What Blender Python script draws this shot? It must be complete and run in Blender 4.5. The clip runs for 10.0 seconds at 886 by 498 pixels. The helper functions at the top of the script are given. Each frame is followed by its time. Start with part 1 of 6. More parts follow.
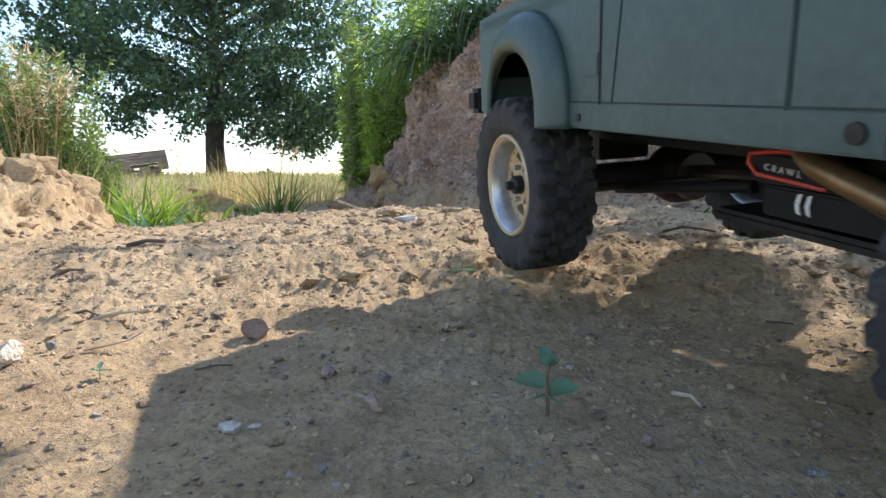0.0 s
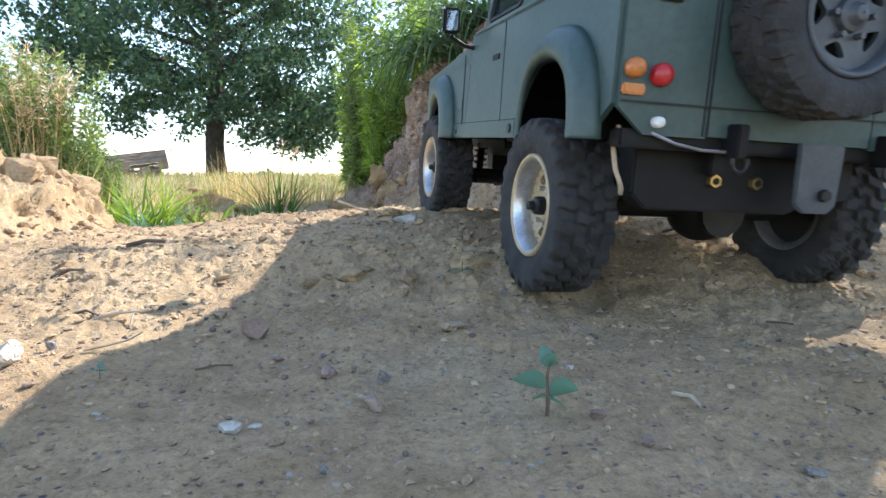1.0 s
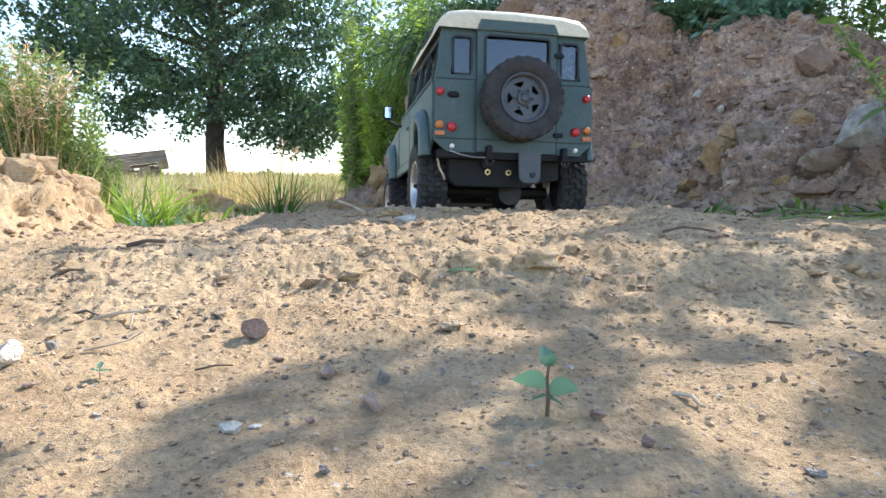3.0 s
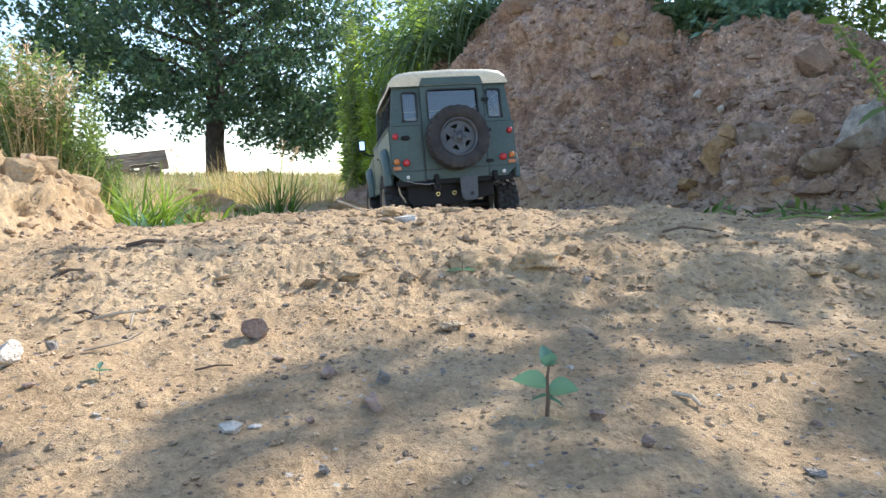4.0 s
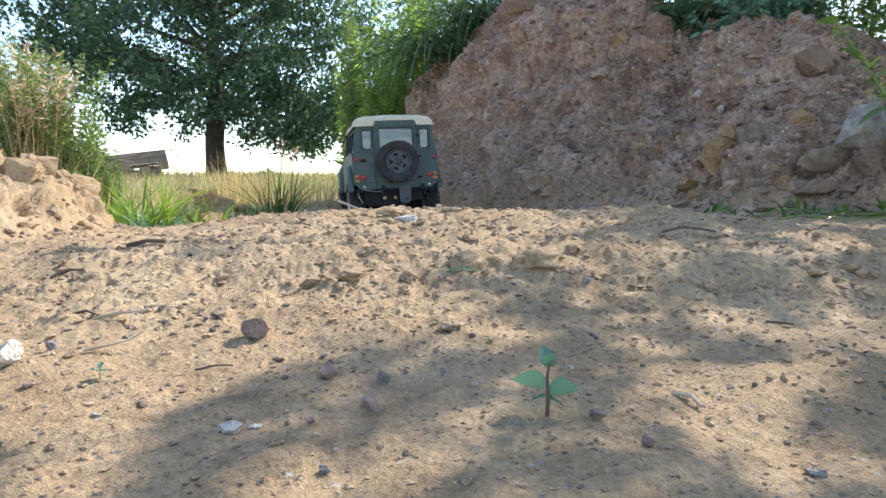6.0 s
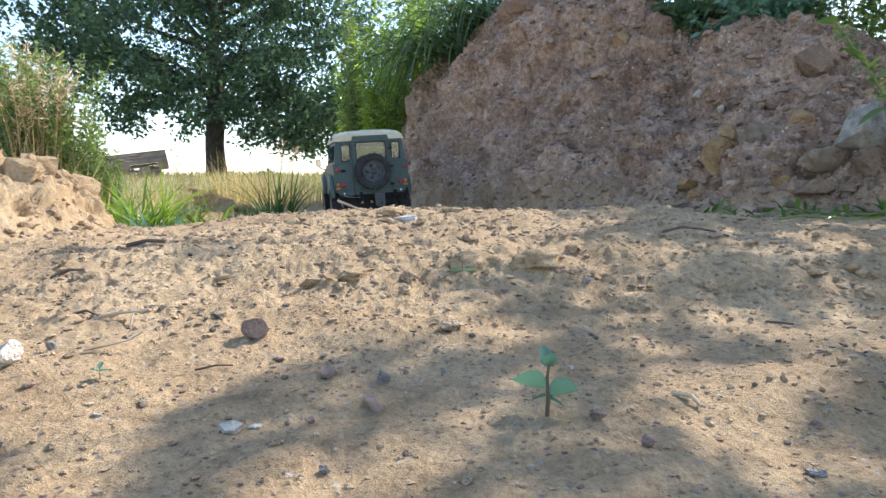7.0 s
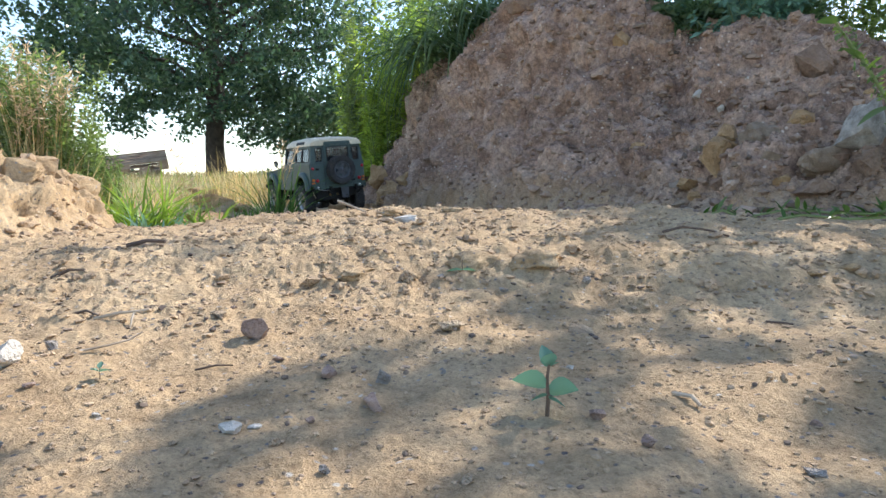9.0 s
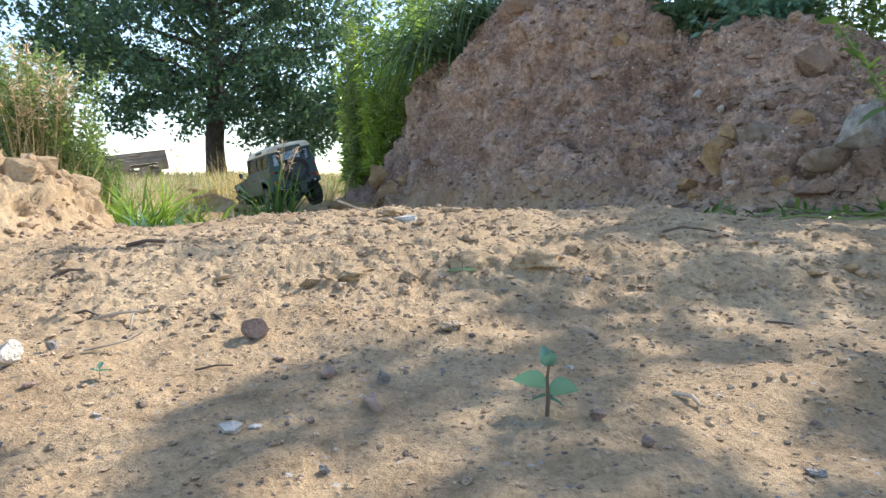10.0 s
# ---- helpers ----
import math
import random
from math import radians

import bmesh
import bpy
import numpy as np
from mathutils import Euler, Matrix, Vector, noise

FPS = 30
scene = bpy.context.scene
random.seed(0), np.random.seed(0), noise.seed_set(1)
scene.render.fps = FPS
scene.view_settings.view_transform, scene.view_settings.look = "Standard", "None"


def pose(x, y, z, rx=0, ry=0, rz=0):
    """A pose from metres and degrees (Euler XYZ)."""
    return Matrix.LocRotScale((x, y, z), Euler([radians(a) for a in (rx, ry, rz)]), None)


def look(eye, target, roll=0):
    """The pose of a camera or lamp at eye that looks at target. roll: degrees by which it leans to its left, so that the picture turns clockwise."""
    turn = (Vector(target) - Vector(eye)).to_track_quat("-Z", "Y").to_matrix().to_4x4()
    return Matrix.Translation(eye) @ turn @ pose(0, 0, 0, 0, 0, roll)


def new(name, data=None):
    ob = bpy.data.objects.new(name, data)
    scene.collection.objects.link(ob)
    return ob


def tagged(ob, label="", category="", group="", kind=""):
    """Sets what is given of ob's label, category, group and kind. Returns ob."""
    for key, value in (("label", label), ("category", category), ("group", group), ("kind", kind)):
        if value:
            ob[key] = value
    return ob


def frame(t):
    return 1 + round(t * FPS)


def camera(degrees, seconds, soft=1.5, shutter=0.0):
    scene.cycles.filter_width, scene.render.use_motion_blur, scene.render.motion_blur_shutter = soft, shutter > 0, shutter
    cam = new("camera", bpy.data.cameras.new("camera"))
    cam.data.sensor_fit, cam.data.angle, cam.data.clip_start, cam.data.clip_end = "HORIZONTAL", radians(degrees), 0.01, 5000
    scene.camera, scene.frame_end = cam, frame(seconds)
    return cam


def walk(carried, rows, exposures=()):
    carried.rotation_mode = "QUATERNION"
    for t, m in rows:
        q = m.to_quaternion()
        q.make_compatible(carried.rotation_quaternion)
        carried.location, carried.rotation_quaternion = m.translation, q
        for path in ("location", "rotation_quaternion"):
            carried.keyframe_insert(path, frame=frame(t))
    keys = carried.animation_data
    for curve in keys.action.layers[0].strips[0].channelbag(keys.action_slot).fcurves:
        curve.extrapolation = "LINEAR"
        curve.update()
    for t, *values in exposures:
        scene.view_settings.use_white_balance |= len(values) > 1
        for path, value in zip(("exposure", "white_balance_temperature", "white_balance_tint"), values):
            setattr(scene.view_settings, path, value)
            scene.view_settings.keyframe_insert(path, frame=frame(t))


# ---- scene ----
cam = camera(69.98, 10.0, soft=1.5, shutter=0.2)
walk(cam, [(0.0, pose(0, 0, 0.07, 84.27, 0, 0)), (10.0, pose(0, 0, 0.07, 84.27, 0, 0))], [(0.0, 1.22, 6450, 12), (0.6, 1.42, 6430, 12), (1.2, 1.70, 6420, 12), (2.0, 1.67, 6420, 12), (2.7, 1.60, 6400, 12), (3.8, 1.41, 6400, 12), (4.5, 1.27, 6380, 12), (10.0, 1.27, 6380, 12)])

# ---- world and sun ----
SUN_AZ, SUN_EL = 41.0, 40.0
world = bpy.data.worlds.new("sky")
scene.world = world
world.use_nodes = True
wn = world.node_tree
sky = wn.nodes.new("ShaderNodeTexSky")
sky.sky_type = "NISHITA"
sky.sun_disc = False
sky.sun_elevation, sky.sun_rotation = radians(SUN_EL), radians(SUN_AZ)
sky.air_density, sky.dust_density, sky.ozone_density = 1.0, 0.4, 1.2
wn.links.new(sky.outputs[0], wn.nodes["Background"].inputs[0])
wn.nodes["Background"].inputs[1].default_value = 0.147
SUN_DIR = Vector((math.sin(radians(SUN_AZ)) * math.cos(radians(SUN_EL)), math.cos(radians(SUN_AZ)) * math.cos(radians(SUN_EL)), math.sin(radians(SUN_EL))))
sun = new("sun", bpy.data.lights.new("sun", "SUN"))
sun.data.energy, sun.data.angle, sun.data.color = 3.3, radians(0.55), (1.0, 0.965, 0.91)
sun.matrix_world = look(SUN_DIR * 30, (0, 0, 0))


# ---- materials ----
def nodes_of(name):
    m = bpy.data.materials.new(name)
    m.use_nodes = True
    return m, m.node_tree, m.node_tree.nodes["Principled BSDF"]


def ramp(nt, fac, stops):
    r = nt.nodes.new("ShaderNodeValToRGB")
    while len(r.color_ramp.elements) < len(stops):
        r.color_ramp.elements.new(0.5)
    for e, (pos, col) in zip(r.color_ramp.elements, stops):
        e.position, e.color = pos, (*col, 1) if len(col) == 3 else col
    nt.links.new(fac, r.inputs[0])
    return r.outputs[0]


def tex_noise(nt, scale, detail=4, rough=0.6, vec=None):
    n = nt.nodes.new("ShaderNodeTexNoise")
    n.inputs["Scale"].default_value, n.inputs["Detail"].default_value, n.inputs["Roughness"].default_value = scale, detail, rough
    if vec:
        nt.links.new(vec, n.inputs["Vector"])
    return n.outputs["Fac"]


def mix(nt, fac, a, b, kind="MIX"):
    m = nt.nodes.new("ShaderNodeMix")
    m.data_type, m.blend_type = "RGBA", kind
    for sock, v in ((m.inputs[0], fac), (m.inputs[6], a), (m.inputs[7], b)):
        if hasattr(v, "links"):
            nt.links.new(v, sock)
        else:
            sock.default_value = v if isinstance(v, (int, float)) else (*v, 1)
    return m.outputs[2]


def coords(nt):
    return nt.nodes.new("ShaderNodeTexCoord").outputs["Object"]


def bump(nt, b, height, strength, dist):
    n = nt.nodes.new("ShaderNodeBump")
    n.inputs["Strength"].default_value, n.inputs["Distance"].default_value = strength, dist
    nt.links.new(height, n.inputs["Height"])
    nt.links.new(n.outputs[0], b.inputs["Normal"])


def surface(name, dark, light, scale=60, rough=0.7, metal=0.0, bumps=0.0, fine=None, spec=0.5, per_object=0.0, per_island=0.0):
    """A procedural surface with variation at two scales."""
    m, nt, b = nodes_of(name)
    vec = coords(nt)
    a = tex_noise(nt, scale, 5, 0.6, vec)
    col = ramp(nt, a, [(0.3, dark), (0.7, light)])
    g = tex_noise(nt, scale * 9, 3, 0.6, vec)
    col = mix(nt, 0.35, col, ramp(nt, g, [(0.3, (0.55, 0.55, 0.55)), (0.7, (1.3, 1.3, 1.3))]), "MULTIPLY")
    if per_object:
        r = nt.nodes.new("ShaderNodeObjectInfo").outputs["Random"]
        col = mix(nt, per_object, col, ramp(nt, r, [(0, (0.5, 0.5, 0.5)), (1, (1.5, 1.45, 1.4))]), "MULTIPLY")
    if per_island:
        r = nt.nodes.new("ShaderNodeNewGeometry").outputs["Random Per Island"]
        col = mix(nt, per_island, col, ramp(nt, r, [(0, (0.45, 0.45, 0.5)), (0.5, (0.95, 0.9, 0.85)), (1, (1.55, 1.5, 1.45))]), "MULTIPLY")
    nt.links.new(col, b.inputs["Base Color"])
    b.inputs["Roughness"].default_value, b.inputs["Metallic"].default_value = rough, metal
    b.inputs["Specular IOR Level"].default_value = spec
    if bumps:
        bump(nt, b, g, bumps, 0.3 / scale)
    return m


def leafy(name, dark, light, through_col, amount=0.45, rough=0.45):
    """Leaves: a gloss on top and light that comes through from behind."""
    m, nt, b = nodes_of(name)
    r = nt.nodes.new("ShaderNodeNewGeometry").outputs["Random Per Island"]
    col = ramp(nt, r, [(0.0, dark), (0.75, light), (1.0, tuple(min(1, c * 1.35) for c in light))])
    n = tex_noise(nt, 14, 3, 0.6, coords(nt))
    col = mix(nt, 0.5, col, ramp(nt, n, [(0.3, (0.6, 0.65, 0.6)), (0.7, (1.25, 1.2, 1.15))]), "MULTIPLY")
    nt.links.new(col, b.inputs["Base Color"])
    b.inputs["Roughness"].default_value = rough
    b.inputs["Specular IOR Level"].default_value = 0.35
    t = nt.nodes.new("ShaderNodeBsdfTranslucent")
    nt.links.new(mix(nt, 1.0, col, through_col, "MULTIPLY"), t.inputs["Color"])
    s = nt.nodes.new("ShaderNodeMixShader")
    s.inputs[0].default_value = amount
    nt.links.new(b.outputs[0], s.inputs[1])
    nt.links.new(t.outputs[0], s.inputs[2])
    nt.links.new(s.outputs[0], nt.nodes["Material Output"].inputs["Surface"])
    return m


def earth():
    """Dry sandy soil with grit and stains; reddish loam where the bank is cut open."""
    m, nt, b = nodes_of("dry_soil")
    vec = coords(nt)
    broad = tex_noise(nt, 7, 5, 0.6, vec)
    sand = ramp(nt, broad, [(0.3, (0.39, 0.268, 0.148)), (0.52, (0.515, 0.365, 0.208)), (0.72, (0.60, 0.45, 0.272))])
    grain = tex_noise(nt, 260, 6, 0.75, vec)
    sand = mix(nt, 0.55, sand, ramp(nt, grain, [(0.34, (0.36, 0.33, 0.31)), (0.48, (0.92, 0.92, 0.92)), (0.7, (1.35, 1.32, 1.3))]), "MULTIPLY")
    fine = tex_noise(nt, 900, 3, 0.7, vec)
    sand = mix(nt, 0.28, sand, ramp(nt, fine, [(0.33, (0.45, 0.43, 0.42)), (0.5, (1, 1, 1)), (0.68, (1.4, 1.38, 1.34))]), "MULTIPLY")
    patch = tex_noise(nt, 38, 4, 0.7, vec)
    sand = mix(nt, 0.6, sand, ramp(nt, patch, [(0.3, (0.62, 0.58, 0.55)), (0.55, (1.0, 1.0, 1.0)), (0.75, (1.18, 1.15, 1.1))]), "MULTIPLY")
    v = nt.nodes.new("ShaderNodeTexVoronoi")
    v.inputs["Scale"].default_value = 210
    v.inputs["Randomness"].default_value = 1.0
    nt.links.new(vec, v.inputs["Vector"])
    grit = ramp(nt, v.outputs["Distance"], [(0.16, (1, 1, 1)), (0.26, (0, 0, 0))])
    pick = ramp(nt, v.outputs["Color"], [(0.45, (0, 0, 0)), (0.5, (1, 1, 1))])
    gcol = ramp(nt, tex_noise(nt, 55, 2, 0.5, vec), [(0.35, (0.10, 0.085, 0.08)), (0.5, (0.22, 0.2, 0.18)), (0.62, (0.5, 0.44, 0.36))])
    sand = mix(nt, mix(nt, 1.0, grit, pick, "MULTIPLY"), sand, gcol)
    loam = ramp(nt, tex_noise(nt, 11, 6, 0.65, vec), [(0.28, (0.175, 0.108, 0.076)), (0.5, (0.34, 0.236, 0.176)), (0.72, (0.47, 0.36, 0.285))])
    loam = mix(nt, 0.8, loam, ramp(nt, tex_noise(nt, 3.2, 5, 0.65, vec), [(0.3, (0.60, 0.53, 0.50)), (0.5, (1, 0.97, 0.95)), (0.7, (1.2, 1.15, 1.1))]), "MULTIPLY")
    loam = mix(nt, 0.9, loam, ramp(nt, tex_noise(nt, 70, 6, 0.75, vec), [(0.3, (0.36, 0.33, 0.31)), (0.5, (1.0, 1.0, 1.0)), (0.7, (1.7, 1.62, 1.52))]), "MULTIPLY")
    pv = nt.nodes.new("ShaderNodeTexVoronoi")
    pv.inputs["Scale"].default_value = 85
    nt.links.new(vec, pv.inputs["Vector"])
    chip = mix(nt, 1.0, ramp(nt, pv.outputs["Distance"], [(0.20, (1, 1, 1)), (0.32, (0, 0, 0))]), ramp(nt, pv.outputs["Color"], [(0.66, (0, 0, 0)), (0.71, (1, 1, 1))]), "MULTIPLY")
    loam = mix(nt, chip, loam, ramp(nt, tex_noise(nt, 30, 2, 0.5, vec), [(0.35, (0.20, 0.15, 0.13)), (0.5, (0.44, 0.34, 0.27)), (0.65, (0.66, 0.56, 0.46))]))
    loam = mix(nt, 0.6, loam, ramp(nt, grain, [(0.34, (0.45, 0.43, 0.42)), (0.5, (1.05, 1.05, 1.05)), (0.68, (1.5, 1.47, 1.42))]), "MULTIPLY")
    at = nt.nodes.new("ShaderNodeAttribute")
    at.attribute_name = "loam"
    col = mix(nt, at.outputs["Fac"], sand, loam)
    at2 = nt.nodes.new("ShaderNodeAttribute")
    at2.attribute_name = "meadow"
    straw = ramp(nt, tex_noise(nt, 3, 5, 0.7, vec), [(0.3, (0.18, 0.15, 0.06)), (0.7, (0.40, 0.33, 0.17))])
    col = mix(nt, at2.outputs["Fac"], col, straw)
    nt.links.new(col, b.inputs["Base Color"])
    b.inputs["Roughness"].default_value = 0.95
    b.inputs["Specular IOR Level"].default_value = 0.15
    bump(nt, b, mix(nt, 0.25, grain, fine), 1.0, 0.0032)
    return m


M_SOIL = earth()
M_STONE = surface("grey_stone", (0.22, 0.19, 0.16), (0.42, 0.375, 0.325), 45, 0.9, bumps=0.9, per_object=0.45, spec=0.2)
M_STONE_B = surface("brown_stone", (0.21, 0.135, 0.10), (0.42, 0.30, 0.235), 60, 0.85, bumps=0.6, per_object=0.35)
M_STONE_W = surface("pale_stone", (0.40, 0.355, 0.29), (0.62, 0.56, 0.47), 50, 0.8, bumps=0.5)
M_CLOD = surface("sandy_clod", (0.37, 0.26, 0.165), (0.55, 0.42, 0.275), 40, 0.95, bumps=0.9, spec=0.1)
M_OCHRE = surface("ochre_stone", (0.36, 0.22, 0.11), (0.60, 0.40, 0.215), 25, 0.95, bumps=0.9, spec=0.1)
M_GRAVEL = surface("gravel", (0.17, 0.13, 0.10), (0.36, 0.275, 0.20), 30, 0.9, per_island=0.9, spec=0.2)
M_CRUMB = surface("soil_crumbs", (0.34, 0.24, 0.15), (0.53, 0.39, 0.25), 60, 0.95, spec=0.1, bumps=0.6, per_island=0.4)
M_LOAMCRUMB = surface("loam_crumbs", (0.22, 0.145, 0.102), (0.50, 0.37, 0.275), 20, 0.95, spec=0.1, bumps=0.6, per_island=0.45)
M_TWIG = surface("dry_twig", (0.30, 0.22, 0.14), (0.55, 0.45, 0.33), 80, 0.9)
M_TWIG_D = surface("dark_twig", (0.07, 0.045, 0.03), (0.16, 0.11, 0.08), 80, 0.9)
M_GRANITE = surface("pale_grey_rock", (0.28, 0.245, 0.205), (0.66, 0.60, 0.51), 70, 0.95, bumps=1.0, spec=0.2)
M_ROCK = surface("dusty_grey_rock", (0.23, 0.17, 0.12), (0.44, 0.345, 0.255), 40, 0.95, bumps=0.9, per_object=0.3, spec=0.1)
M_MEADOW = leafy("bleached_meadow", (0.25, 0.205, 0.10), (0.46, 0.40, 0.23), (1.2, 1.1, 0.8), 0.4, 0.7)
M_WOOD = surface("weathered_boards", (0.27, 0.165, 0.10), (0.52, 0.37, 0.25), 6, 0.9, bumps=0.4, per_object=0.6)
M_BARK = surface("bark", (0.045, 0.035, 0.028), (0.13, 0.105, 0.085), 9, 0.95, bumps=1.0)
M_TREE = leafy("tree_leaves", (0.034, 0.072, 0.058), (0.098, 0.158, 0.108), (1.3, 1.5, 0.8), 0.38, 0.32)
M_FINE = leafy("feathery_green", (0.105, 0.150, 0.060), (0.23, 0.29, 0.125), (1.4, 1.5, 0.8), 0.5)
M_HERB = leafy("herb_leaves", (0.15, 0.22, 0.06), (0.32, 0.41, 0.12), (1.6, 1.65, 0.55), 0.6)
M_BLADE = leafy("blue_green_blades", (0.060, 0.105, 0.062), (0.135, 0.20, 0.115), (1.4, 1.5, 0.7), 0.42)
M_REED = leafy("reed_blades", (0.08, 0.13, 0.05), (0.19, 0.26, 0.105), (1.5, 1.6, 0.6), 0.5)
M_GRASS = leafy("bright_grass", (0.095, 0.165, 0.04), (0.21, 0.30, 0.085), (1.5, 1.6, 0.5), 0.5)
M_DARKGRASS = leafy("deep_green_grass", (0.035, 0.085, 0.022), (0.085, 0.16, 0.04), (1.4, 1.5, 0.6), 0.4)
M_DRY = leafy("dry_grass", (0.32, 0.24, 0.11), (0.60, 0.48, 0.26), (1.2, 1.1, 0.8), 0.4, 0.7)
M_FLUFF = leafy("seed_plumes", (0.42, 0.30, 0.19), (0.70, 0.56, 0.38), (1.1, 1.0, 0.9), 0.45, 0.8)
M_BLUEGREEN = leafy("young_blue_green_leaf", (0.10, 0.20, 0.155), (0.19, 0.33, 0.25), (1.1, 1.3, 1.0), 0.35)
M_STEM = surface("green_stem", (0.14, 0.19, 0.06), (0.26, 0.30, 0.12), 60, 0.6)
M_REDSTEM = surface("brown_stem", (0.10, 0.06, 0.04), (0.17, 0.11, 0.07), 60, 0.6)
M_HEDGE = leafy("distant_foliage", (0.07, 0.11, 0.07), (0.13, 0.18, 0.11), (1, 1, 1), 0.2)


# ---- shared geometry helpers ----
def as_mesh(name, verts, faces, mat, smooth=False):
    me = bpy.data.meshes.new(name)
    me.from_pydata(np.asarray(verts, dtype=float).tolist(), [], faces.tolist() if hasattr(faces, "tolist") else faces)
    if mat:
        me.materials.append(mat)
    if smooth:
        me.polygons.foreach_set("use_smooth", np.ones(len(me.polygons), dtype=bool))
    me.update()
    return me


def part(name, bm, mat, parent, label="", m=None, smooth=None):
    """Links a bmesh (or a mesh) as one object under a thing or a part."""
    if isinstance(bm, bmesh.types.BMesh):
        me = bpy.data.meshes.new(name)
        bm.to_mesh(me)
        bm.free()
        if mat:
            me.materials.append(mat)
    else:
        me = bm
    if smooth is not None:
        me.polygons.foreach_set("use_smooth", np.full(len(me.polygons), smooth, dtype=bool))
    ob = new(name, me)
    if parent:
        ob.parent = parent
    if m is not None:
        ob.matrix_basis = m
    if label:
        ob["label"] = label
    return ob


def empty(name, m=None):
    ob = new(name)
    ob.empty_display_size = 0.05
    if m is not None:
        ob.matrix_basis = m
    return ob


def hash3(ix, iy, iz, seed):
    h = (ix * 374761393 + iy * 668265263 + iz * 2147483647 + seed * 1274126177) & 0xFFFFFFFF
    h = ((h ^ (h >> 13)) * 1274126177) & 0xFFFFFFFF
    return ((h ^ (h >> 16)) & 0xFFFF) / 65535.0


def vnoise(x, y, z, scale, seed=0):
    """Smooth value noise from -1 to 1 on numpy arrays; scale: cells a metre."""
    x, y, z = x * scale + 1000, y * scale + 1000, z * scale + 1000
    ix, iy, iz = np.floor(x).astype(np.int64), np.floor(y).astype(np.int64), np.floor(z).astype(np.int64)
    fx, fy, fz = x - ix, y - iy, z - iz
    fx, fy, fz = fx * fx * (3 - 2 * fx), fy * fy * (3 - 2 * fy), fz * fz * (3 - 2 * fz)
    out = 0
    for dx in (0, 1):
        for dy in (0, 1):
            for dz in (0, 1):
                w = (fx if dx else 1 - fx) * (fy if dy else 1 - fy) * (fz if dz else 1 - fz)
                out = out + w * hash3(ix + dx, iy + dy, iz + dz, seed)
    return out * 2 - 1


def fbm(x, y, z, scale, octaves, seed=0, gain=0.5):
    out, a = 0, 1.0
    for k in range(octaves):
        out = out + a * vnoise(x, y, z, scale * 2.03 ** k, seed + 17 * k)
        a *= gain
    return out


# ---- the lie of the land ----
def sstep(a, b, v):
    t = np.clip((v - a) / (b - a), 0, 1)
    return t * t * (3 - 2 * t)


# height along the wheel track, by distance
TRACK = np.array([(0.0, -0.004), (0.2, -0.004), (0.3, -0.002), (0.36, 0.002), (0.40, 0.013), (0.44, 0.025), (0.52, 0.035), (0.62, 0.043), (0.70, 0.043), (0.80, 0.022),
                  (0.93, -0.006), (1.1, -0.017), (1.35, -0.024), (1.6, -0.034), (1.85, -0.037), (2.05, -0.026), (2.2, -0.022), (2.45, -0.036), (2.7, -0.03),
                  (3.2, 0.0), (5.0, 0.08), (10.0, 0.22), (14.0, 0.26), (30.0, 0.1), (200.0, -2.0), (4000.0, -20.0)])
# foot of the big bank, from its near end to its far end
FOOT = np.array([(3.0, -0.6), (1.3, 0.62), (0.72, 0.88), (0.50, 1.08), (0.36, 1.36), (0.16, 1.75), (-0.05, 2.12), (-0.30, 2.50), (-0.55, 2.85), (-0.40, 3.4), (1.5, 5.2), (6.0, 7.0)])
# foot of the low bank
LOW = np.array([(-1.3, 0.05), (-0.42, 0.36), (-0.375, 0.50), (-0.375, 0.66), (-0.42, 0.84), (-0.490, 1.0), (-0.57, 1.13), (-0.67, 1.25), (-0.86, 1.55), (-1.2, 2.3), (-4.0, 3.0)])


def beside(line, x, y):
    """Distance to a polyline, positive on its right-hand side."""
    best, sign = np.full(np.shape(x), 1e9), np.ones(np.shape(x))
    for (ax, ay), (bx, by) in zip(line[:-1], line[1:]):
        dx, dy = bx - ax, by - ay
        t = np.clip(((x - ax) * dx + (y - ay) * dy) / (dx * dx + dy * dy), 0, 1)
        ex, ey = x - ax - t * dx, y - ay - t * dy
        d = np.hypot(ex, ey)
        near = d < best
        sign = np.where(near, np.where(dx * ey - dy * ex < 0, 1.0, -1.0), sign)
        best = np.where(near, d, best)
    return best * sign


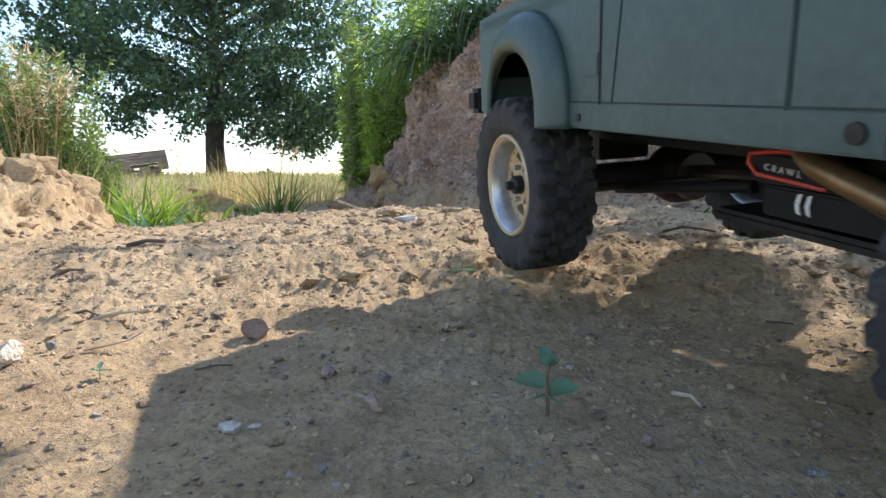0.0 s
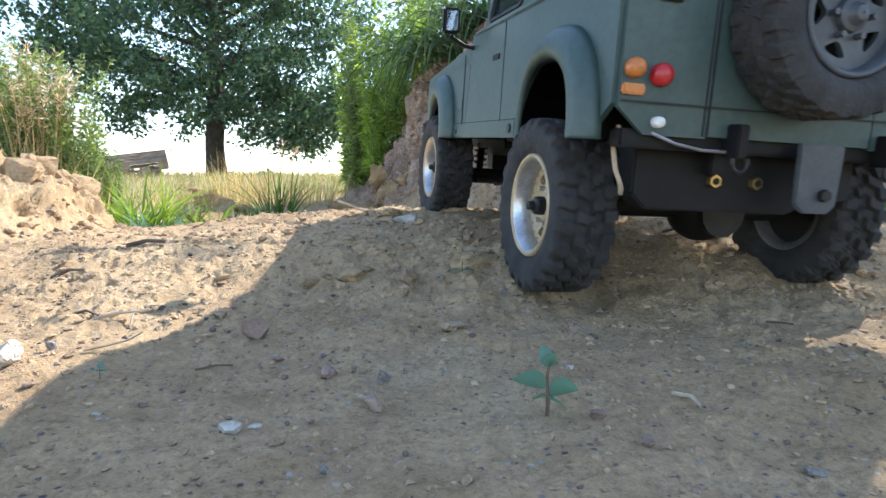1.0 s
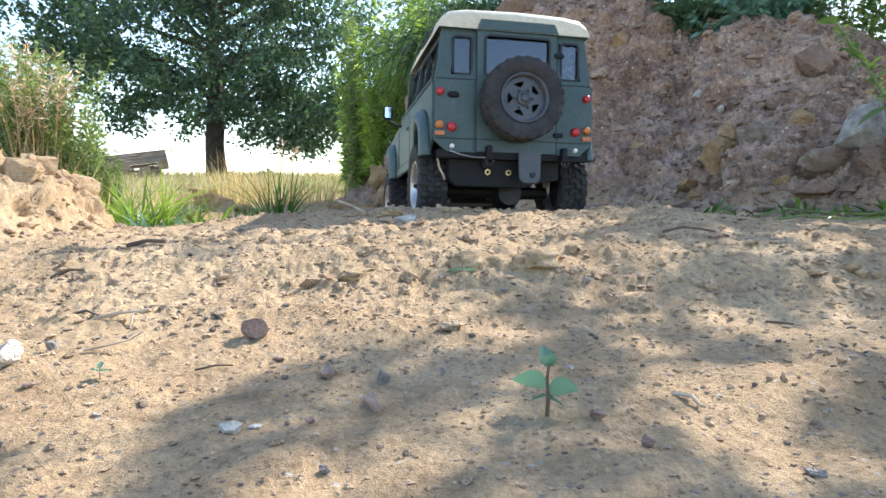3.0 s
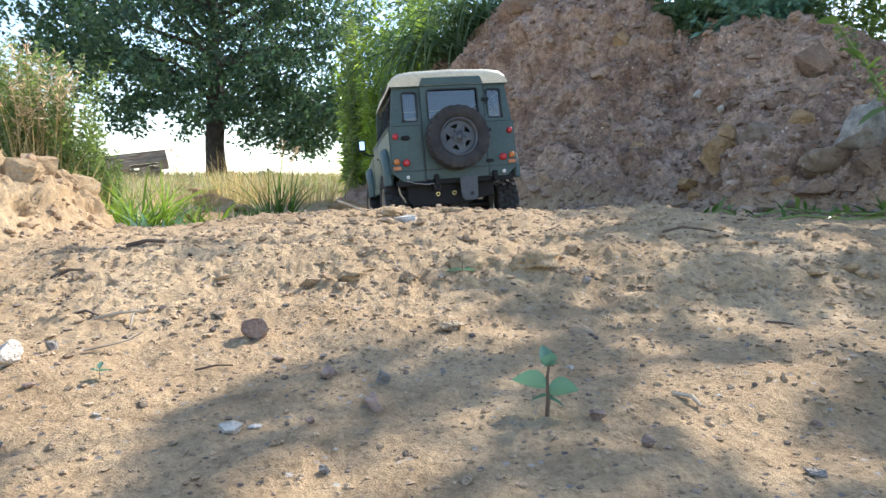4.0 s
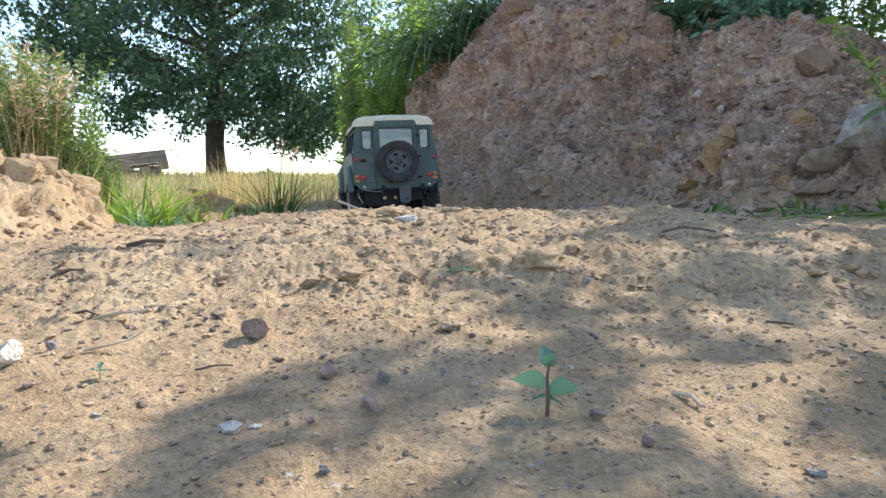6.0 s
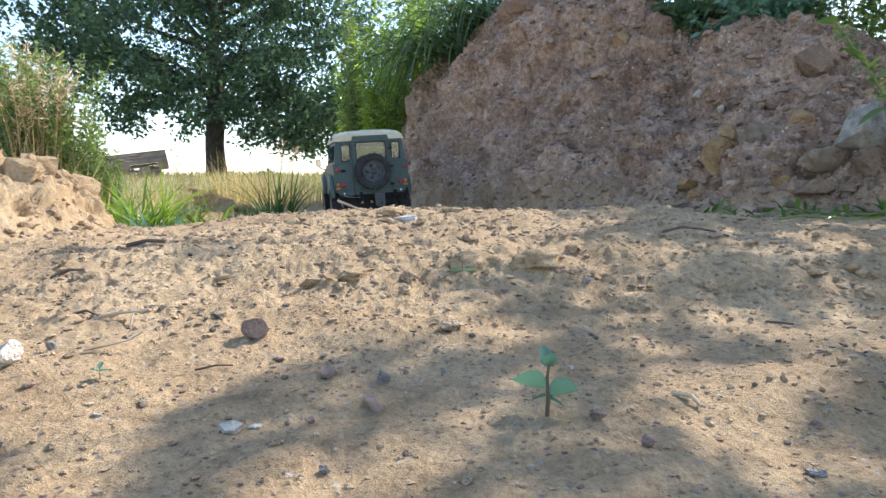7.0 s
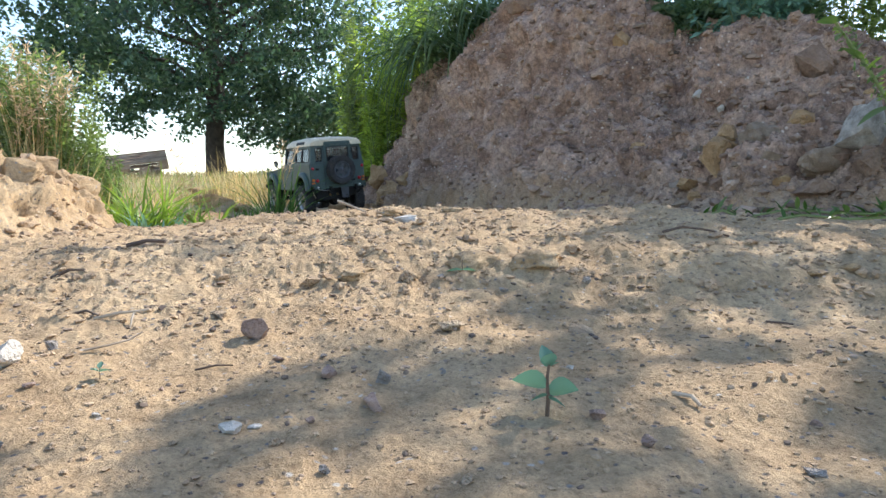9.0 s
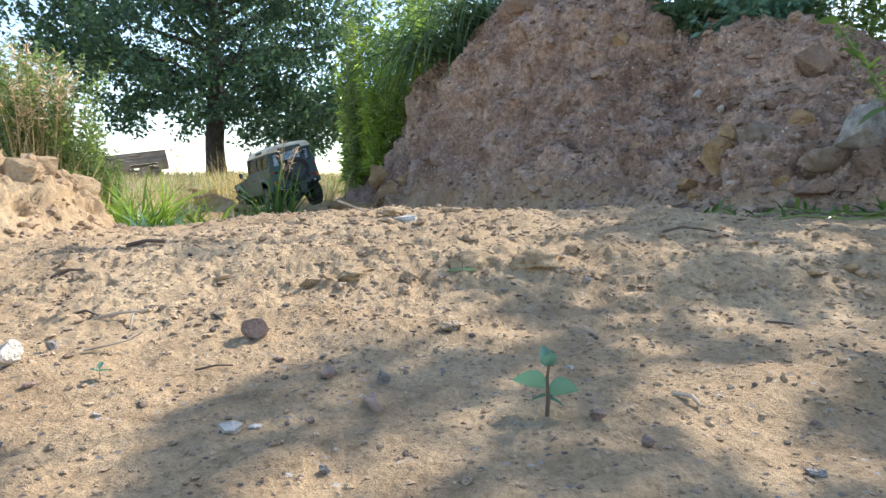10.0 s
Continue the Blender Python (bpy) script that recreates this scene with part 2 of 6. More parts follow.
def land(x, y):
    """Smooth height of the ground, how much of it is cut loam, and how much is meadow."""
    r = np.hypot(x, y)
    yy = np.where(y > 0, np.hypot(y, 0.35 * x), 0.3 * r)
    z = np.interp(yy, TRACK[:, 0], TRACK[:, 1])
    hump = np.interp(yy, [0.30, 0.5, 0.65, 0.8, 0.95], [0, 0.6, 1, 0.6, 0])
    z = z - hump * (0.026 * sstep(-0.08, -0.36, x) + 0.024 * sstep(0.20, 0.46, x))
    # beside the wheel track the ground runs on level to the bank
    level = np.interp(yy, [0.6, 0.75, 1.6, 2.2], [0, 0.020, 0.014, 0.0])
    z = np.where(yy > 0.6, np.maximum(z, z + (level - z) * sstep(0.16, 0.32, x) * (yy < 2.2)), z)
    z = z - 0.006 * sstep(0.04, 0.10, x) * sstep(0.27, 0.17, yy)
    w = vnoise(x, y, x * 0, 2.3, 5) * 0.07 + vnoise(x, y, x * 0, 7, 6) * 0.03
    s = beside(FOOT, x, y) + w * sstep(0.0, 0.25, beside(FOOT, x, y))
    # the bank: a low talus along its foot, and the cut face above it, which ends in a steep edge
    edge = x + 0.055 * y + w * 0.5
    bearing = x / np.maximum(y, 0.3)
    wide = np.interp(bearing, [-0.03, 0.1, 0.35, 0.6], [0.30, 0.42, 0.85, 0.80])
    tall = np.interp(bearing, [-0.05, 0.0, 0.06, 0.13, 0.22, 0.30, 0.38, 0.55, 0.62, 0.70, 1.2], [0.52, 0.60, 0.71, 0.79, 0.84, 0.80, 0.64, 0.53, 0.43, 0.36, 0.34])
    u = np.clip(s / wide, 0, 3)
    talus = np.interp(x, [-0.60, -0.46, -0.34, -0.22, -0.12, 0.1], [0.03, 0.085, 0.13, 0.23, 0.32, 0.2]) * sstep(0, 0.24, s)
    face = tall * (0.10 * sstep(0, 0.2, u) + 0.90 * sstep(0.05, 1.05, u)) * sstep(-0.045, 0.035, edge)
    # behind the brow the ground falls away again
    bank = np.maximum(talus, face * (1 - 0.75 * sstep(2.95, 3.3, y) * sstep(1.6, 1.0, x))) * sstep(-0.02, 0.05, s)
    sl = -beside(LOW, x, y) + w * 0.35
    low = 0.052 * sstep(-0.02, 0.10, sl) + 0.022 * sstep(0.06, 0.30, sl)
    low = low * sstep(8, 2.5, r)
    loam = sstep(-0.02, 0.12, s)
    meadow = sstep(2.9, 4.0, r) * (1 - loam)
    return z + bank + low, loam, meadow, sstep(0.0, 0.1, s), sstep(0, 0.05, sl)


def land_rough(x, y):
    """The ground as it lies: points moved along the slope's normal by clods, pits and grit."""
    z, loam, meadow, onbank, onlow = land(x, y)
    e = 0.004
    gx, gy = (land(x + e, y)[0] - z) / e, (land(x, y + e)[0] - z) / e
    k = 1 / np.sqrt(1 + gx * gx + gy * gy)
    r = np.hypot(x, y)
    near = sstep(0.12, 0.45, r)
    d = (0.4 + 0.6 * near) * (0.0040 * fbm(x, y, z, 9, 2, 1) + 0.0026 * (np.abs(fbm(x, y, z, 26, 2, 2)) - 0.3)) + (0.55 + 0.45 * near) * 0.0016 * fbm(x, y, z, 75, 3, 3) + 0.00055 * fbm(x, y, z, 380, 2, 4)
    d = d + 0.0022 * np.clip(fbm(x, y, z, 48, 2, 9) - 0.25, 0, 1)
    # the broken lip of the hump
    lip = np.interp(np.hypot(y, 0.35 * x), [0.3, 0.38, 0.5, 0.75, 0.9], [0, 1, 0.7, 1, 0]) * sstep(-0.3, -0.05, x)
    d = d + lip * (0.0048 * np.abs(fbm(x, y, z, 17, 3, 12)) - 0.0016)
    over = np.interp(np.hypot(y, 0.35 * x), [0.27, 0.36, 0.8, 0.95], [0, 1, 1, 0])
    d = d + over * (0.0022 * (np.abs(fbm(x, y, z, 44, 2, 13)) - 0.25) + 0.0022 * np.abs(fbm(x, y, z, 105, 3, 14)) + 0.0030 * np.clip(fbm(x, y, z, 70, 2, 15) - 0.34, 0, 0.5))
    rugged = 0.026 * fbm(x, y, z, 5, 2, 21) + 0.025 * (1 - 2 * np.abs(fbm(x, y, z, 8, 3, 22))) + 0.017 * fbm(x, y, z, 24, 3, 23) + 0.009 * np.clip(fbm(x, y, z, 62, 2, 25) - 0.1, -0.3, 0.7) + 0.0055 * fbm(x, y, z, 120, 3, 24)
    d = d + onbank * rugged * sstep(6, 3, r) + onlow * sstep(2, 1, r) * (0.022 * (1 - 2 * np.abs(fbm(x, y, z, 11, 3, 31))) + 0.010 * (1 - 2 * np.abs(fbm(x, y, z, 34, 2, 33))) + 0.006 * fbm(x, y, z, 70, 3, 32))
    d = d * np.clip(6 / np.maximum(r, 1), 0, 1)
    return x - gx * k * d, y - gy * k * d, z + k * d, loam, meadow


# ---- end of the lie of the land ----
def zat(x, y):
    return float(land_rough(np.array([float(x)]), np.array([float(y)]))[2][0])


def build_ground():
    a = np.radians(np.concatenate([np.linspace(-180, -38, 30, endpoint=False), np.linspace(-38, 38, 680, endpoint=False), np.linspace(38, 180, 30, endpoint=False)]))
    r = np.concatenate([[0.0, 0.05], np.geomspace(0.1, 0.9, 300, endpoint=False), np.geomspace(0.9, 2.75, 440, endpoint=False), np.geomspace(2.75, 3.7, 40, endpoint=False), np.geomspace(3.7, 4500, 90)])
    A, R = np.meshgrid(a, r)
    x, y, z, loam, meadow = land_rough((R * np.sin(A)).ravel(), (R * np.cos(A)).ravel())
    n, m = len(r), len(a)
    i = np.arange(n * m).reshape(n, m)
    j = np.roll(i, -1, axis=1)
    F = np.stack([i[:-1], j[:-1], j[1:], i[1:]], -1).reshape(-1, 4)
    me = bpy.data.meshes.new("ground")
    me.vertices.add(n * m)
    me.vertices.foreach_set("co", np.stack([x, y, z], 1).ravel())
    me.loops.add(len(F) * 4)
    me.loops.foreach_set("vertex_index", F.ravel())
    me.polygons.add(len(F))
    me.polygons.foreach_set("loop_start", np.arange(0, len(F) * 4, 4))
    me.polygons.foreach_set("use_smooth", np.ones(len(F), dtype=bool))
    for name, v in (("loam", loam), ("meadow", meadow)):
        me.attributes.new(name, "FLOAT", "POINT").data.foreach_set("value", v.astype(np.float32))
    me.materials.append(M_SOIL)
    me.update(calc_edges=True)
    me.flip_normals()
    return tagged(new("ground", me), "dry sandy track between a low bank and a steep loam bank", "ground", kind="structure")


ground = build_ground()


# ---- the toy off-road car ----
M_PAINT = surface("matt_grey_green_paint", (0.045, 0.077, 0.072), (0.060, 0.097, 0.090), 25, 0.45, spec=0.45)
M_CREAM = surface("cream_paint", (0.60, 0.53, 0.38), (0.70, 0.63, 0.47), 20, 0.5)
M_RUBBER = surface("dusty_tyre_rubber", (0.016, 0.016, 0.017), (0.052, 0.049, 0.046), 55, 0.85, bumps=0.3)
M_BLACK = surface("black_plastic", (0.005, 0.005, 0.0055), (0.011, 0.0105, 0.0105), 60, 0.6, spec=0.3)
M_SEAL = surface("black_rubber_seal", (0.012, 0.014, 0.016), (0.03, 0.033, 0.036), 60, 0.7)
M_GOLD = surface("dusty_beige_metal", (0.42, 0.32, 0.19), (0.58, 0.46, 0.29), 90, 0.45, 0.25)
M_SILVER = surface("silver_metal", (0.38, 0.37, 0.36), (0.60, 0.60, 0.60), 60, 0.36, 0.8)
M_GREYRIM = surface("dark_grey_wheel", (0.05, 0.056, 0.064), (0.085, 0.094, 0.105), 50, 0.45, 0.1)
M_BRASS = surface("brass", (0.55, 0.38, 0.14), (0.75, 0.56, 0.25), 60, 0.3, 0.9)
M_PIPE = surface("bronze_pipe", (0.16, 0.10, 0.05), (0.34, 0.22, 0.11), 70, 0.4, 0.7)
M_STEEL = surface("dark_steel", (0.018, 0.018, 0.019), (0.04, 0.038, 0.036), 60, 0.45, 0.5)
M_REDLENS = surface("red_lens", (0.35, 0.015, 0.02), (0.5, 0.03, 0.035), 60, 0.2)
M_ORANGE = surface("orange_lens", (0.45, 0.13, 0.03), (0.55, 0.19, 0.05), 60, 0.2)
M_WHITELENS = surface("white_lens", (0.72, 0.71, 0.66), (0.85, 0.84, 0.8), 60, 0.15)
M_REDTRIM = surface("red_trim", (0.55, 0.05, 0.03), (0.7, 0.08, 0.05), 60, 0.4)
M_WHITEMARK = surface("white_print", (0.7, 0.7, 0.7), (0.85, 0.85, 0.85), 60, 0.6)
M_YELLOW = surface("ochre_cable", (0.34, 0.20, 0.06), (0.46, 0.29, 0.10), 60, 0.5)
M_MIRROR, _nt, _b = nodes_of("mirror_glass")
_b.inputs["Base Color"].default_value, _b.inputs["Metallic"].default_value, _b.inputs["Roughness"].default_value = (0.9, 0.92, 0.95, 1), 1.0, 0.08


def clear_glass():
    m, nt, b = nodes_of("tinted_clear_pane")
    g = nt.nodes.new("ShaderNodeBsdfGlossy")
    g.inputs["Roughness"].default_value = 0.12
    t = nt.nodes.new("ShaderNodeBsdfTransparent")
    t.inputs[0].default_value = (0.80, 0.84, 0.85, 1)
    f = nt.nodes.new("ShaderNodeFresnel")
    f.inputs[0].default_value = 1.9
    s = nt.nodes.new("ShaderNodeMixShader")
    nt.links.new(f.outputs[0], s.inputs[0])
    nt.links.new(t.outputs[0], s.inputs[1])
    nt.links.new(g.outputs[0], s.inputs[2])
    nt.links.new(s.outputs[0], nt.nodes["Material Output"].inputs["Surface"])
    return m


M_PANE = clear_glass()


def slab(outline, depth, axis, at, bevel=0.0):
    """A flat outline (list of 2D points) with a thickness. axis x: points are (y, z); y: (x, z); z: (x, y)."""
    bm = bmesh.new()
    def place(p, d):
        return {"x": (at + d, p[0], p[1]), "y": (p[0], at + d, p[1]), "z": (p[0], p[1], at + d)}[axis]
    f = bm.faces.new([bm.verts.new(place(p, 0)) for p in outline])
    ext = bmesh.ops.extrude_face_region(bm, geom=[f])
    v = [e for e in ext["geom"] if isinstance(e, bmesh.types.BMVert)]
    off = {"x": (depth, 0, 0), "y": (0, depth, 0), "z": (0, 0, depth)}[axis]
    bmesh.ops.translate(bm, verts=v, vec=off)
    bmesh.ops.recalc_face_normals(bm, faces=bm.faces)
    if bevel:
        bmesh.ops.bevel(bm, geom=bm.edges[:], offset=bevel, segments=2, affect="EDGES")
    return bm


def block(x0, x1, y0, y1, z0, z1, bevel=0.0015, bm=None):
    bm = bm or bmesh.new()
    made = bmesh.ops.create_cube(bm, size=1, matrix=Matrix.Translation(((x0 + x1) / 2, (y0 + y1) / 2, (z0 + z1) / 2)) @ Matrix.Diagonal((x1 - x0, y1 - y0, z1 - z0, 1)))
    if bevel:
        vs = set(made["verts"])
        bmesh.ops.bevel(bm, geom=[e for e in bm.edges if e.verts[0] in vs], offset=bevel, segments=2, affect="EDGES")
    return bm


def rod(a, b, r, bm=None, seg=10, r2=None):
    bm = bm or bmesh.new()
    a, b = Vector(a), Vector(b)
    d = b - a
    bmesh.ops.create_cone(bm, cap_ends=True, segments=seg, radius1=r, radius2=r if r2 is None else r2, depth=d.length,
                          matrix=Matrix.Translation((a + b) / 2) @ d.to_track_quat("Z", "Y").to_matrix().to_4x4())
    return bm


def tube(points, r, seg=8, bm=None):
    bm = bm or bmesh.new()
    pts = [Vector(p) for p in points]
    rings = []
    side, last = None, None
    for i, p in enumerate(pts):
        d = (pts[min(i + 1, len(pts) - 1)] - pts[max(i - 1, 0)]).normalized()
        # the ring's side is carried along, so that the tube does not twist
        side = d.orthogonal().normalized() if side is None else (last.rotation_difference(d) @ side)
        side = (side - d * side.dot(d)).normalized()
        up, last = d.cross(side), d
        rr = r[i] if isinstance(r, (list, tuple)) else r
        rings.append([bm.verts.new(p + side * (math.cos(2 * math.pi * k / seg) * rr) + up * (math.sin(2 * math.pi * k / seg) * rr)) for k in range(seg)])
    for u, v in zip(rings[:-1], rings[1:]):
        for k in range(seg):
            bm.faces.new((u[k], u[(k + 1) % seg], v[(k + 1) % seg], v[k]))
    bm.faces.new(rings[0][::-1])
    bm.faces.new(rings[-1])
    return bm


def lathe(profile, seg=40, bm=None):
    """Turns a profile of (along x, radius) round the x axis."""
    bm = bm or bmesh.new()
    rings = [[bm.verts.new((x, r * math.cos(2 * math.pi * k / seg), r * math.sin(2 * math.pi * k / seg))) for k in range(seg)] for x, r in profile]
    for u, v in zip(rings[:-1], rings[1:]):
        for k in range(seg):
            bm.faces.new((u[k], u[(k + 1) % seg], v[(k + 1) % seg], v[k]))
    bmesh.ops.recalc_face_normals(bm, faces=bm.faces)
    return bm


def rounded(x0, x1, y0, y1, r, n=5):
    pts = []
    for cx, cy, a0 in ((x1 - r, y1 - r, 0), (x0 + r, y1 - r, 90), (x0 + r, y0 + r, 180), (x1 - r, y0 + r, 270)):
        for k in range(n + 1):
            a = radians(a0 + 90 * k / n)
            pts.append((cx + r * math.cos(a), cy + r * math.sin(a)))
    return pts


def ring_frame(x0, x1, y0, y1, r, w, depth, axis, at):
    """A rounded rectangular frame of width w."""
    bm = bmesh.new()
    out, inn = rounded(x0, x1, y0, y1, r), rounded(x0 + w, x1 - w, y0 + w, y1 - w, max(r - w, 0.0008))
    def place(p, d):
        return {"x": (at + d, p[0], p[1]), "y": (p[0], at + d, p[1]), "z": (p[0], p[1], at + d)}[axis]
    rows = [[bm.verts.new(place(p, d)) for p in line] for line, d in ((out, 0), (out, depth), (inn, depth), (inn, 0))]
    n = len(out)
    for k in range(4):
        u, v = rows[k], rows[(k + 1) % 4]
        for i in range(n):
            bm.faces.new((u[i], u[(i + 1) % n], v[(i + 1) % n], v[i]))
    bmesh.ops.recalc_face_normals(bm, faces=bm.faces)
    return bm


def holed(x0, x1, y0, y1, holes, depth, axis, at):
    """A panel with rectangular openings through it."""
    xs = sorted({x0, x1, *[h[0] for h in holes], *[h[1] for h in holes]})
    ys = sorted({y0, y1, *[h[2] for h in holes], *[h[3] for h in holes]})
    bm = bmesh.new()
    def place(p, d):
        return {"x": (at + d, p[0], p[1]), "y": (p[0], at + d, p[1]), "z": (p[0], p[1], at + d)}[axis]
    grid = {(i, j): bm.verts.new(place((x, y), 0)) for i, x in enumerate(xs) for j, y in enumerate(ys)}
    for i in range(len(xs) - 1):
        for j in range(len(ys) - 1):
            cx, cy = (xs[i] + xs[i + 1]) / 2, (ys[j] + ys[j + 1]) / 2
            if not any(h[0] < cx < h[1] and h[2] < cy < h[3] for h in holes):
                bm.faces.new((grid[i, j], grid[i + 1, j], grid[i + 1, j + 1], grid[i, j + 1]))
    ext = bmesh.ops.extrude_face_region(bm, geom=bm.faces[:])
    off = {"x": (depth, 0, 0), "y": (0, depth, 0), "z": (0, 0, depth)}[axis]
    bmesh.ops.translate(bm, verts=[e for e in ext["geom"] if isinstance(e, bmesh.types.BMVert)], vec=off)
    bmesh.ops.delete(bm, geom=[v for v in bm.verts if not v.link_faces], context="VERTS")
    bmesh.ops.recalc_face_normals(bm, faces=bm.faces)
    return bm


def tyre_mesh(R, w, rim, lugs=24, worn=False):
    """A knobbly tyre about the x axis, moulded in one piece; the outer side faces -x."""
    h, deep = w / 2, R * (0.030 if worn else 0.062)
    half = [(0.0, R - deep, 1), (0.035, R - deep, 1), (0.06, R - deep, 1), (0.22, R - deep * 1.01, 1), (0.40, R - deep * 1.02, 1), (0.43, R - deep * 1.03, 1), (0.47, R - deep * 1.03, 1), (0.50, R - deep * 1.03, 1),
            (0.68, R - deep * 1.06, 1), (0.84, R - deep * 1.12, 1), (0.90, R - deep * 1.35, 0.8), (0.945, R * 0.905, 0.5), (0.965, R * 0.87, 0.35), (0.975, R * 0.85, 0), (1.0, rim + (R - rim) * 0.5, 0), (0.90, rim + (R - rim) * 0.18, 0), (0.62, rim, 0)]
    prof = [(-x, r, k) for x, r, k in reversed(half)] + half[1:]
    seg = lugs * 10
    step = 2 * math.pi / lugs
    bm = bmesh.new()
    rings = []
    for x, r, k in prof:
        u, side = abs(x), 0.5 if x > 0 else 0.0
        ring = []
        for i in range(seg):
            a = 2 * math.pi * i / seg
            p = a / step + side
            if u > 0.46:
                on = (p + 0.22 * (u - 0.5)) % 1.0 < 0.56
            else:
                on = 0.045 < u < 0.42 and (p + 0.36 + 0.5 * u) % 1.0 < 0.56
            lug = k if on else 0.0
            rr, xx = r + deep * lug, x * h * (1 + (0.055 * lug if u > 0.86 else 0))
            ring.append(bm.verts.new((xx, rr * math.cos(a), rr * math.sin(a))))
        rings.append(ring)
    for n, (u, v) in enumerate(zip(rings[:-1], rings[1:])):
        wall = prof[n][2] == 0 and prof[n + 1][2] == 0
        for i in range(seg):
            bm.faces.new((u[i], u[(i + 1) % seg], v[(i + 1) % seg], v[i])).smooth = wall
    bmesh.ops.recalc_face_normals(bm, faces=bm.faces)
    return bm


def star_face(rim, x, depth, spokes=5):
    """A wheel disc with five tapered openings."""
    bm = bmesh.new()
    step = 2 * math.pi / spokes
    r_in, r_out, hub = rim * 0.47, rim * 0.70, rim * 0.28
    # one half of a spoke sector, from the middle of a window to the middle of a spoke
    half = [(hub, step / 2 * k / 6) for k in range(6, -1, -1)] + [(r_in, 0.0), (r_in, 0.07), (rim * 0.50, 0.15), (rim * 0.66, 0.33), (rim * 0.695, 0.30)]
    half += [(r_out, 0.30 * k / 3) for k in (2, 1, 0)] + [(rim * 0.88, step / 2 * k / 6) for k in range(7)]
    for s in range(spokes):
        for flip in (1, -1):
            bm.faces.new([bm.verts.new((x, r * math.cos(step * s + flip * a), r * math.sin(step * s + flip * a))) for r, a in half])
    bmesh.ops.remove_doubles(bm, verts=bm.verts, dist=1e-6)
    ext = bmesh.ops.extrude_face_region(bm, geom=bm.faces[:])
    bmesh.ops.translate(bm, verts=[e for e in ext["geom"] if isinstance(e, bmesh.types.BMVert)], vec=(depth, 0, 0))
    bmesh.ops.recalc_face_normals(bm, faces=bm.faces)
    return bm


def wheel(name, R, w, rim, face_mat, lip_mat, parent, m, spare=False):
    """tyre, barrel with its lip, disc, hub and bolts; the outer side faces -x."""
    hub = empty(name, m)
    hub.parent = parent
    h = w / 2
    part("tyre", tyre_mesh(R, w, rim * 0.99, 24, spare), M_RUBBER, hub, "black knobbly rubber tyre")
    lip = lathe([(-h * 0.64, rim * 1.03), (-h * 0.80, rim * 1.04), (-h * 0.86, rim * 0.99), (-h * 0.80, rim * 0.93), (-h * 0.45, rim * 0.88), (-h * 0.2, rim * 0.86), (h * 0.6, rim * 0.86), (h * 0.7, rim * 1.02)], 48)
    part("rim", lip, lip_mat, hub, "worn silver rim barrel", smooth=True)
    if not spare:
        part("rim_edge", lathe([(-h * 0.66, rim * 1.055), (-h * 0.84, rim * 1.06), (-h * 0.90, rim * 1.02), (-h * 0.87, rim * 0.975), (-h * 0.80, rim * 0.955)], 48), M_GOLD, hub, "beige rim edge", smooth=True)
    x = -h * (0.42 if spare else 0.22)
    part("wheel_disc", star_face(rim, x, 0.003), face_mat, hub)
    if not spare:
        part("inner_drum", lathe([(x + 0.008, 0.0005), (x + 0.008, rim * 0.86)], 32), M_BLACK, hub)
        part("hub_ring", lathe([(x, rim * 0.31), (x - 0.0018, rim * 0.30), (x - 0.0024, rim * 0.26), (x - 0.002, rim * 0.05)], 24), face_mat, hub)
        part("hub_nut", lathe([(x - 0.002, rim * 0.20), (x - 0.0065, rim * 0.195), (x - 0.0075, rim * 0.17), (x - 0.008, rim * 0.10), (x - 0.0115, rim * 0.09), (x - 0.012, 0.0003)], 10), M_STEEL, hub, "dark axle nut")
        for k in range(22):
            a = 2 * math.pi * k / 22
            part("rivet", rod((x - 0.0011, rim * 0.79 * math.cos(a), rim * 0.79 * math.sin(a)), (x + 0.0005, rim * 0.79 * math.cos(a), rim * 0.79 * math.sin(a)), rim * 0.026, seg=6), face_mat, hub)
    else:
        part("hub_cap", lathe([(x, rim * 0.30), (x - 0.003, rim * 0.28), (x - 0.004, rim * 0.2), (x - 0.007, rim * 0.12), (x - 0.0075, 0.0004)], 20), face_mat, hub)
    for k in range(6):
        a = 2 * math.pi * k / 6
        bm = rod((x - 0.0040, rim * 0.385 * math.cos(a), rim * 0.385 * math.sin(a)), (x, rim * 0.385 * math.cos(a), rim * 0.385 * math.sin(a)), rim * 0.055, seg=6)
        part("bolt", bm, M_SILVER if not spare else face_mat, hub)
    return hub


TYRE_R, TRACK_X, BASE = 0.0490, 0.084, 0.27
HALF, SILL, BELT = 0.092, 0.085, 0.163


def arch(cy, r, z0, n=10, a0=0, a1=180):
    return [(cy + r * math.cos(radians(a0 + (a1 - a0) * k / n)), z0 + r * 0.98 * math.sin(radians(a0 + (a1 - a0) * k / n))) for k in range(n + 1)]


